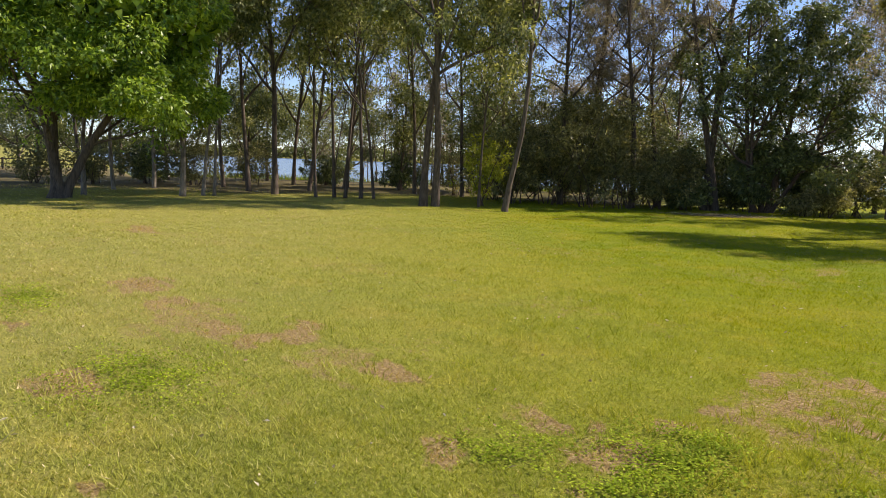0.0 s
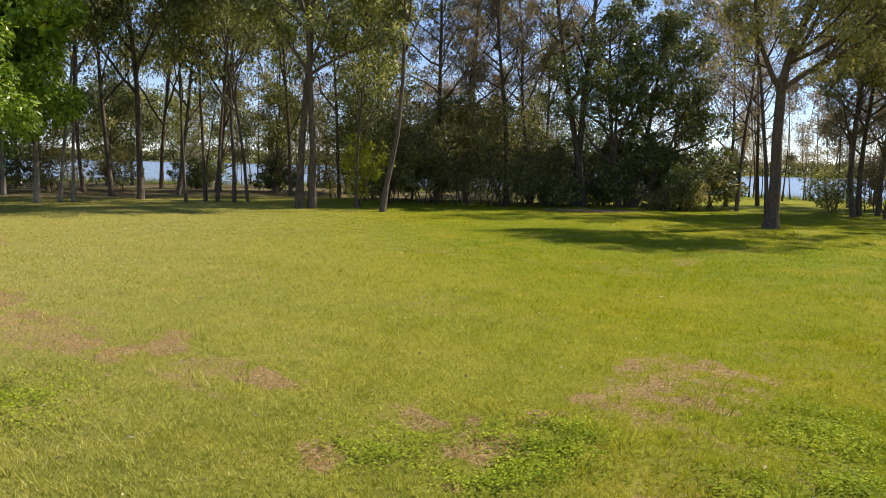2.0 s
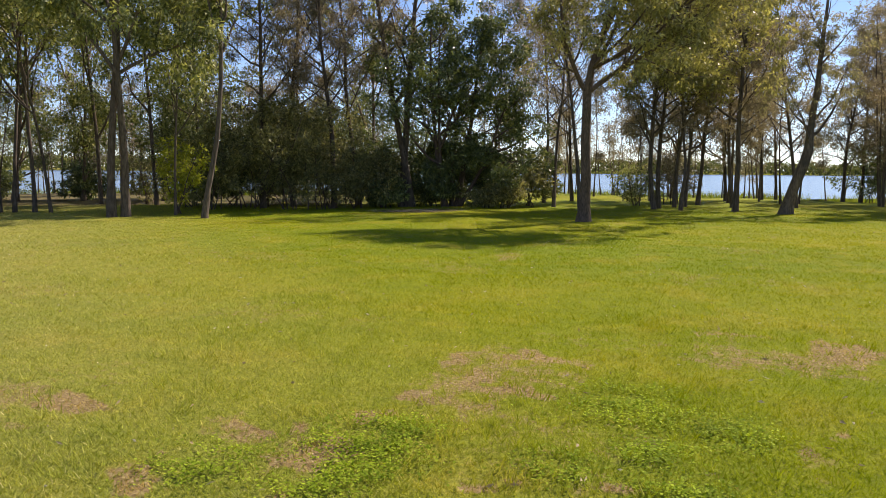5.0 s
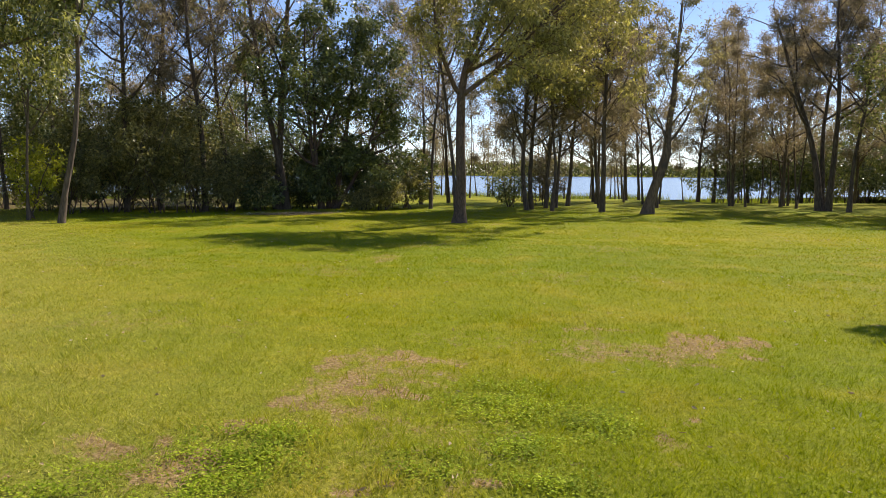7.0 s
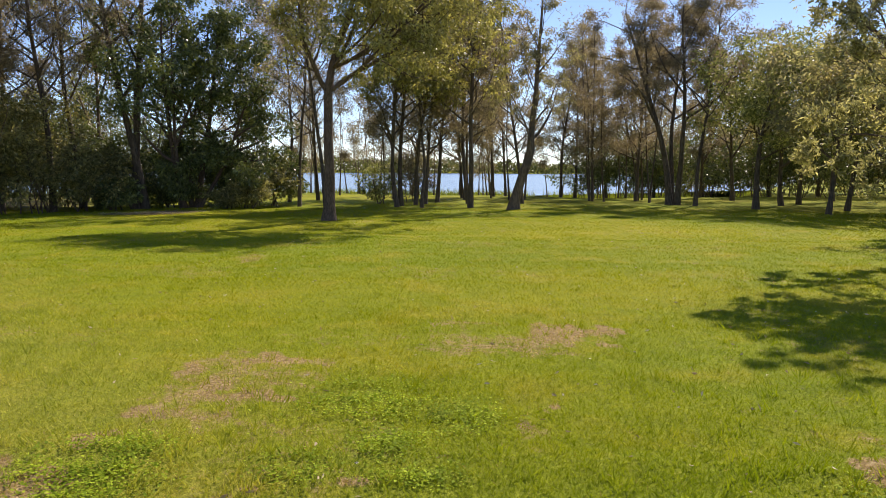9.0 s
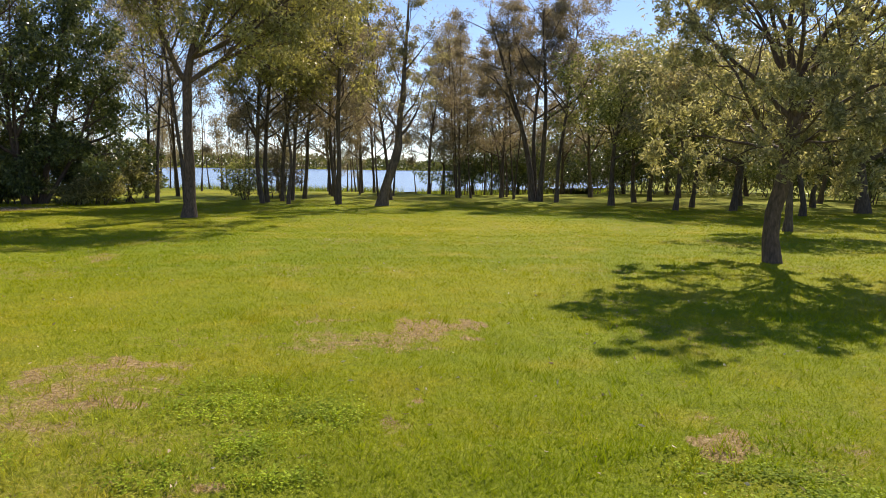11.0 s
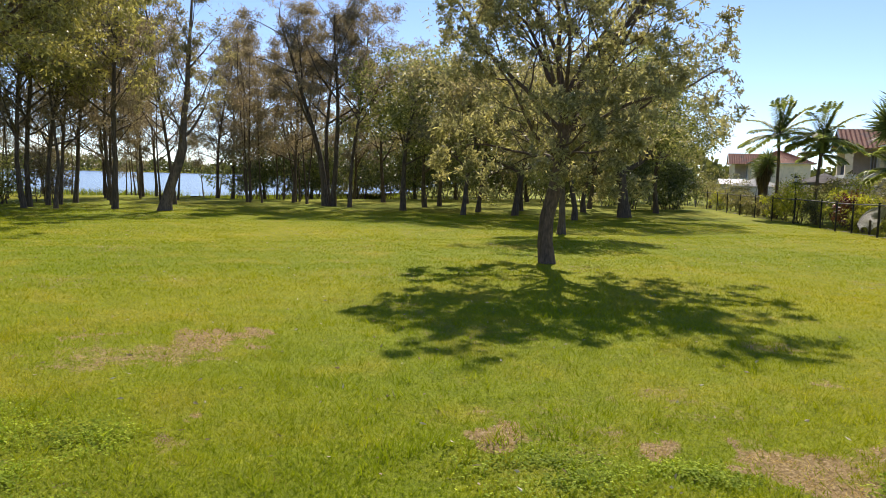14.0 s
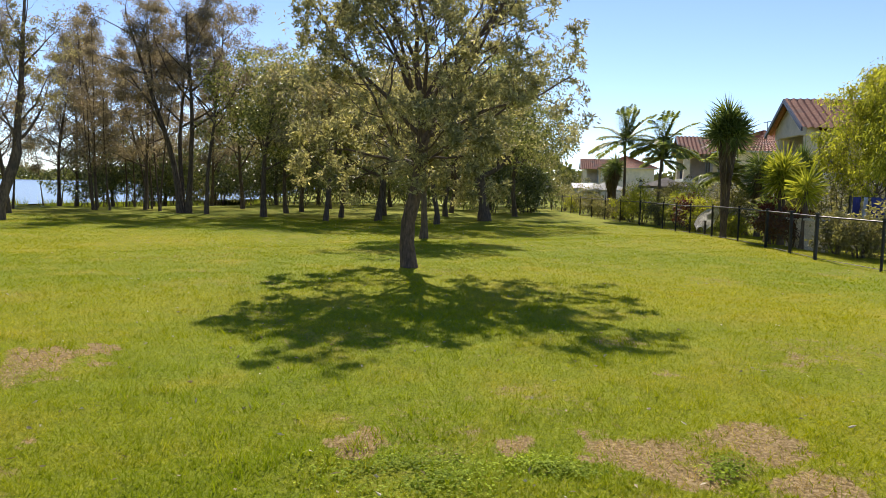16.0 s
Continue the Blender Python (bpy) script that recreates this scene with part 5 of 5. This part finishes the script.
def palm(seed, x, y, h, r=0.1, length=2.3):
    rng = np.random.default_rng(seed)
    tree = tree_base("palm_tree", x, y, "slender feather palm with a ringed trunk in a garden", "palm", "garden palms")
    wood = Wood()
    pts = stem(rng, wood, np.zeros(3), lean_of(rng.uniform(0, 360), 2), h, r, 0.02, 0.02, 1.4, 0.7)
    verts, ribs = frond_set(rng, pts[-1], 19, length, 56, 0.085, (0, 85), 0.085, 0.62)
    for q in ribs:
        wood.add(q, np.linspace(0.022, 0.005, len(q)), 4)
    shaft = np.array([pts[-1] - np.array([0, 0, 0.7]), pts[-1] - np.array([0, 0, 0.3]), pts[-1] + np.array([0, 0, 0.1])])
    v, f = tube(shaft, [r * 0.95, r * 0.9, 0.03], 8)
    finish(tree, wood, [verts], M_BARK_GREY, M_PALM, "arching green fronds")
    mesh_of("crownshaft", v, f, M_PALM, tree, True)
    return tree


def yucca(seed, x, y, h, heads=((0, 0, 0),), blade=0.62, number=240, skirt=0.0, leaf=None, label="tall yucca with stiff sword leaves behind the garden fence"):
    """Sword-leaved heads on a rough trunk; skirt: length of the hanging dead leaves."""
    rng = np.random.default_rng(seed)
    tree = tree_base("yucca", x, y, label, "yucca", "garden yuccas")
    wood = Wood()
    green, dead = [], []
    for k, (dx, dy, dz) in enumerate(heads):
        top = np.array([dx, dy, h + dz])
        line = np.array([(0, 0, -0.1), (0, 0, 0.2), (dx * 0.35, dy * 0.35, top[2] * 0.5), (dx * 0.9, dy * 0.9, top[2] * 0.85), top])
        wood.add(line, [0.17, 0.12, 0.085, 0.07, 0.05], 8)
        d = unit(rng.normal(size=(number, 3)) + np.array([0, 0, 0.08]))
        c = top + np.array([0, 0, 1]) * rng.uniform(-0.4, 0.15, number)[:, None] + d * 0.05
        green.append(leaf_quads(rng, c, rng.uniform(0.75, 1.15, number) * blade, 0.06, d))
        if skirt and (k == 0 or len(heads) < 3):
            m = 420
            z = rng.uniform(-skirt, -0.1, m)
            a = rng.uniform(0, 6.28, m)
            o = np.stack([np.cos(a), np.sin(a), np.zeros(m)], 1)
            g = rng.uniform(0.1, 0.75, m)[:, None] * (1.02 + z / skirt)[:, None] ** 1.6
            dead.append(leaf_quads(rng, top + o * 0.08 + np.array([0, 0, 1]) * z[:, None], rng.uniform(0.5, 0.8, m), 0.05, o * g - np.array([0, 0, 0.75])))
    finish(tree, wood, [np.concatenate(green)], M_BARK_BROWN, leaf or M_YUCCA)
    if dead:
        v = np.concatenate(dead)
        mesh_of("dead_skirt", v, leaf_faces(len(v) // 4), M_DRY, tree, label="hanging dead brown leaves")
    return tree


def feathery_tree(x, y):
    """The light green tree that overhangs the fence."""
    rng = np.random.default_rng(55)
    tree = tree_base("wattle_tree", x, y, "feathery yellow-green tree overhanging the garden fence", "tree", "")
    wood = Wood()
    for turn, tilt in ((20, 8), (-60, 20), (110, 22), (200, 16)):
        pts = stem(rng, wood, lean_of(turn, 90) * 0.12, lean_of(turn, tilt), 5.5, 0.09, 0.05, 0.02, 1.3)
        limbs(rng, wood, pts, 0.08, 0, [(12, 0.2, 0.4, 48, 0.12, 0.04, 7), (7, 0.2, 0.45, 40, 0.15, -0.02, 5), (4, 0.15, 0.5, 38, 0.2, -0.12, 4)])
    return finish(tree, wood, [foliage(rng, wood.tips, 34000, 0.2, 0.15, 0.045, 1.0, 0.05)], M_BARK_GREY, M_LIME)


feathery_tree(28.6, -8.3)
palm(501, 46.5, -0.1, 4.6)
palm(502, 44.4, -1.9, 4.3)
palm(503, 47.5, -2.0, 3.6, 0.09, 1.4)
palm(504, 35.6, -4.6, 2.6, 0.08, 1.5)
yucca(510, 31.5, -3.85, 4.3, ((0, 0, 0), (0.03, 0.02, 0.4), (0.15, 0.3, -0.1), (-0.1, -0.3, -0.1)), 0.85, 280, 2.6, label="tall yucca with a dark skirt of hanging dead leaves")
yucca(511, 28.7, -5.4, 2.7, ((0, 0, 0), (0.1, 0.1, -0.3)), 0.85, 300, 0.0, M_LIME, "yellow-green yucca behind the garden fence")
yucca(512, 26.9, -5.75, 2.1, ((0, 0, 0),), 0.75, 260, 0.0, M_LIME, "yellow-green yucca behind the garden fence")
yucca(513, 30.0, -5.2, 1.2, ((0, 0, 0),), 0.7, 220, 0.0)
yucca(514, 49.6, 0.5, 3.4, ((0, 0, 0), (0.5, 0.2, -0.3)), 0.7, 240, 1.0, label="dark yucca with several shaggy heads")
yucca(515, 51.4, 0.9, 3.1, ((0, 0, 0), (-0.5, -0.2, -0.2)), 0.7, 240, 1.0, label="dark yucca with several shaggy heads")
yucca(516, 33.4, -5.4, 2.9, ((0, 0, 0), (0.4, 0, -0.5)), 0.8, 240, 0.6)
yucca(517, 30.6, -6.4, 3.0, ((0, 0, 0), (-0.3, 0.1, -0.3)), 0.7, 220, 0.5)
GARDEN = [
    (42.4, -1.2, 2.0, 2.4, 1), (44.2, -0.5, 1.8, 2.0, 1), (39.4, -2.8, 1.6, 1.9, 1), (38.0, -3.2, 1.8, 1.7, 2), (36.8, -3.5, 1.6, 1.8, 1), (33.8, -4.3, 1.0, 1.0, 1), (32.6, -4.4, 0.8, 0.9, 1),
    (41.0, -1.9, 1.6, 1.4, 0), (46.0, 0.0, 1.8, 1.5, 0), (48.4, 1.0, 1.6, 1.4, 0), (52.8, 2.0, 1.8, 1.5, 0), (56.0, 2.6, 2.4, 2.6, 0), (59.0, 3.6, 1.6, 1.4, 1), (62.0, 4.6, 2.4, 2.4, 0),
]
for i, (x, y, w, h, k) in enumerate(GARDEN):
    bush(600 + i, x, y, w, h, 1500, (M_SHRUB, M_LIME, M_RED)[k], "garden_shrub", ("dark green garden shrub behind the fence", "bright yellow-green croton shrub behind the fence", "dark red cordyline shrub behind the fence")[k], "shrub", "garden shrubs", 0.14)
for i, (x, y, w, h, k) in enumerate([(28.9, -5.1, 1.0, 1.7, 2), (27.6, -5.6, 1.0, 1.4, 2), (30.9, -5.6, 1.4, 2.0, 0), (34.8, -5.2, 1.6, 2.4, 0), (32.0, -6.4, 2.0, 2.8, 0), (29.6, -7.0, 1.8, 2.8, 0), (25.0, -6.3, 1.4, 1.5, 0), (24.0, -6.6, 1.5, 1.3, 0), (23.4, -7.4, 1.8, 1.8, 0), (66, 4.6, 3.0, 3.2, 0), (70, 6.0, 3.4, 3.4, 0), (36.5, -5.0, 2.2, 2.8, 0), (39, -4.6, 2.2, 3.0, 0), (41.5, -3.6, 2.2, 2.6, 1), (44, -3.4, 2.4, 2.8, 0), (33.2, -6.6, 2.4, 3.2, 0), (30.2, -8.2, 2.4, 3.4, 0), (48, -2.4, 2.4, 2.6, 0), (52, -1, 2.6, 2.6, 0)]):
    bush(620 + i, x, y, w, h, 1500, (M_SHRUB, M_LIME, M_RED)[k], "garden_shrub", ("dark green garden shrub behind the fence", "bright yellow-green croton shrub behind the fence", "dark red cordyline shrub behind the fence")[k], "shrub", "garden shrubs", 0.14)
for i, (x, y, w) in enumerate([(75, 10.5, 7), (82, 12, 7), (90, 14, 8), (98, 15, 8)]):
    tuckeroo(640 + i, x, y, 6.5, 0.15, w, 0, 3, 5000, M_SHRUB, group="trees beyond the lawn")

# low rendered garden wall, washing, umbrella, board and lamp
wall = thing("garden_wall", (25.6, -6.1, 0), "low cream rendered wall behind the fence", "wall", turn=12)
part("wall_body", box(0, 2.6, -0.1, 0.1, -0.1, 0.95, 0.02), M_STUCCO, wall)
part("coping", box(-0.04, 2.64, -0.14, 0.14, 0.95, 1.02, 0.015), M_TRIM, wall)


def washing(x, y, turn, mat, w, h, label):
    """A cloth over a line: a sheet in soft folds."""
    ob = thing("cloth", (x, y, 1.75), label, "laundry", "washing on the line", turn)
    g = np.linspace(0, 1, 17)
    xx, zz = np.meshgrid(g * w, -np.linspace(0, 1, 9) * h, indexing="ij")
    yy = 0.07 * np.sin(xx / w * 15) * (-zz / h) + 0.02
    v = np.stack([xx, yy, zz], -1).reshape(-1, 3)
    v2 = v + np.array([0, -0.012, 0])
    i, j = np.meshgrid(np.arange(16), np.arange(8), indexing="ij")
    f = np.stack([i * 9 + j, i * 9 + j + 1, (i + 1) * 9 + j + 1, (i + 1) * 9 + j], -1).reshape(-1, 4)
    mesh_of("sheet", np.concatenate([v, v2]), np.concatenate([f, f[:, ::-1] + len(v)]), mat, ob, True)


washing(26.3, -7.0, -60, M_CLOTH, 0.3, 0.75, "dark blue towel hung on a clothes line")
washing(26.1, -7.25, -60, M_CLOTH_PALE, 0.16, 0.7, "pale cloth hung on a clothes line")
washing(25.9, -7.4, -60, M_CLOTH, 0.75, 0.62, "dark blue sheet hung on a clothes line")
line = thing("clothes_line", (26.1, -7.2, 0), "thin metal clothes line frame", "clothes line", turn=-60)
part("pole", box(-0.5, -0.45, -0.025, 0.025, -0.1, 1.8), M_BLACK, line)
part("pole", box(1.3, 1.35, -0.025, 0.025, -0.1, 1.8), M_BLACK, line)
part("cord", box(-0.5, 1.35, -0.008, 0.008, 1.745, 1.76), M_BLACK, line)


def umbrella(x, y, h, w, mat, label, name="garden_umbrella"):
    ob = thing(name, (x, y, 0), label, "umbrella", "garden umbrellas")
    part("pole", box(-0.025, 0.025, -0.025, 0.025, 0, h + 0.1), M_TIMBER, ob)
    bm = bmesh.new()
    top = bm.verts.new((0, 0, h + 0.05))
    ring = [bm.verts.new((w * math.cos(a), w * math.sin(a), h - 0.5 - (0.0 if k % 2 else 0.04))) for k, a in enumerate(np.linspace(0, 2 * np.pi, 16, endpoint=False))]
    hem = [bm.verts.new((v.co.x, v.co.y, v.co.z - 0.14)) for v in ring]
    for k in range(16):
        bm.faces.new((top, ring[k], ring[(k + 1) % 16]))
        bm.faces.new((ring[k], hem[k], hem[(k + 1) % 16], ring[(k + 1) % 16]))
    bmesh.ops.solidify(bm, geom=bm.faces[:], thickness=0.01)
    part("canopy", bm, mat, ob)
    for a in np.linspace(0, 2 * np.pi, 8, endpoint=False):
        v, f = tube(np.array([(0, 0, h), (w * 0.5 * math.cos(a), w * 0.5 * math.sin(a), h - 0.28), (w * 0.98 * math.cos(a), w * 0.98 * math.sin(a), h - 0.52)]), [0.01] * 3, 4)
        mesh_of("rib", v, f, M_TIMBER, ob)


umbrella(50.0, -2.6, 2.6, 1.7, M_CANVAS, "grey canvas garden umbrella standing open")
umbrella(57.5, 1.2, 2.3, 1.9, M_WHITE_CANVAS, "white canvas garden umbrella standing open")

board = thing("dinghy_hull", (34.6, -3.6, 0), "white upturned dinghy hull leaning inside the fence", "boat", turn=12)
bm = bmesh.new()
rows = []
for i in range(13):
    f = i / 12
    half, z = 0.42 * math.sin(math.pi * min(0.5, 0.16 + f * 0.5)) * (1 - max(0, f - 0.75) * 2.6), 0.98 - 0.9 * f ** 1.7
    rows.append([bm.verts.new((-0.75 + 1.7 * f, half * math.cos(a), z + 0.16 * math.sin(a) - (0 if 0 < a < math.pi else 0.04))) for a in np.linspace(0, math.pi, 9)])
for r0, r1 in zip(rows, rows[1:]):
    for a, b, c, d in zip(r0, r0[1:], r1[1:], r1):
        bm.faces.new((a, b, c, d))
bmesh.ops.solidify(bm, geom=bm.faces[:], thickness=0.025)
part("hull", bm, M_BOARD, board, smooth=True)
for x0, top in ((-0.6, 0.98), (0.3, 0.55)):
    part("trestle", box(x0, x0 + 0.06, -0.04, 0.04, -0.05, top, 0.01), M_TIMBER, board)

lamp = thing("garden_lamp", (42.2, -0.9, 0), "dark garden lamp post with a small lantern", "lamp")
v, f = tube(np.array([(0, 0, -0.1), (0, 0, 0.15), (0, 0, 1.2), (0, 0, 2.0)]), [0.05, 0.035, 0.025, 0.025], 8)
mesh_of("post", v, f, M_BLACK, lamp, True)
part("lantern", boxes([(-0.09, 0.09, -0.09, 0.09, 2.02, 2.06), (-0.11, 0.11, -0.11, 0.11, 2.26, 2.31), (-0.05, 0.05, -0.05, 0.05, 2.31, 2.36)]), M_BLACK, lamp)
part("glass", box(-0.07, 0.07, -0.07, 0.07, 2.06, 2.26), M_WHITE_CANVAS, lamp)

shed = thing("shed", (73, 3.6, 0), "small blue-grey sheet metal shed beyond the fence", "shed", turn=10)
part("walls", box(-1.3, 1.3, -1.0, 1.0, -0.1, 1.9), M_SHED, shed)
bm = bmesh.new()
ring = [(-1.45, 1.88), (1.45, 1.88), (0, 2.35)]
a, b = [bm.verts.new((x, -1.15, z)) for x, z in ring], [bm.verts.new((x, 1.15, z)) for x, z in ring]
bm.faces.new(a), bm.faces.new(b[::-1])
for i in range(3):
    bm.faces.new((a[i], b[i], b[(i + 1) % 3], a[(i + 1) % 3]))
bmesh.ops.recalc_face_normals(bm, faces=bm.faces[:])
part("roof", bm, M_SHED, shed)

# low timber rail fence across the grass beyond the mango
rails = thing("rail_fence", (-37.0, 57.0, 0), "low weathered timber rail fence across the grass", "fence")
for i in range(7):
    x, y = -37.0 + 1.7 * i, 57.0 + 0.55 * i
    z = float(terrain(x, y))
    post = part("post", box(-0.06, 0.06, -0.06, 0.06, -0.2, 0.85, 0.012), M_TIMBER, rails)
    post.location = (x + 37.0, y - 57.0, z)
    if i < 6:
        for h in (0.4, 0.75):
            z2 = float(terrain(x + 1.7, y + 0.55))
            v, f = tube(np.array([(x + 37.0, y - 57.0, z + h), (x + 37.85, y - 56.72, (z + z2) / 2 + h), (x + 38.7, y - 56.45, z2 + h)]), [0.045] * 3, 6)
            mesh_of("rail", v, f, M_TIMBER, rails, True)
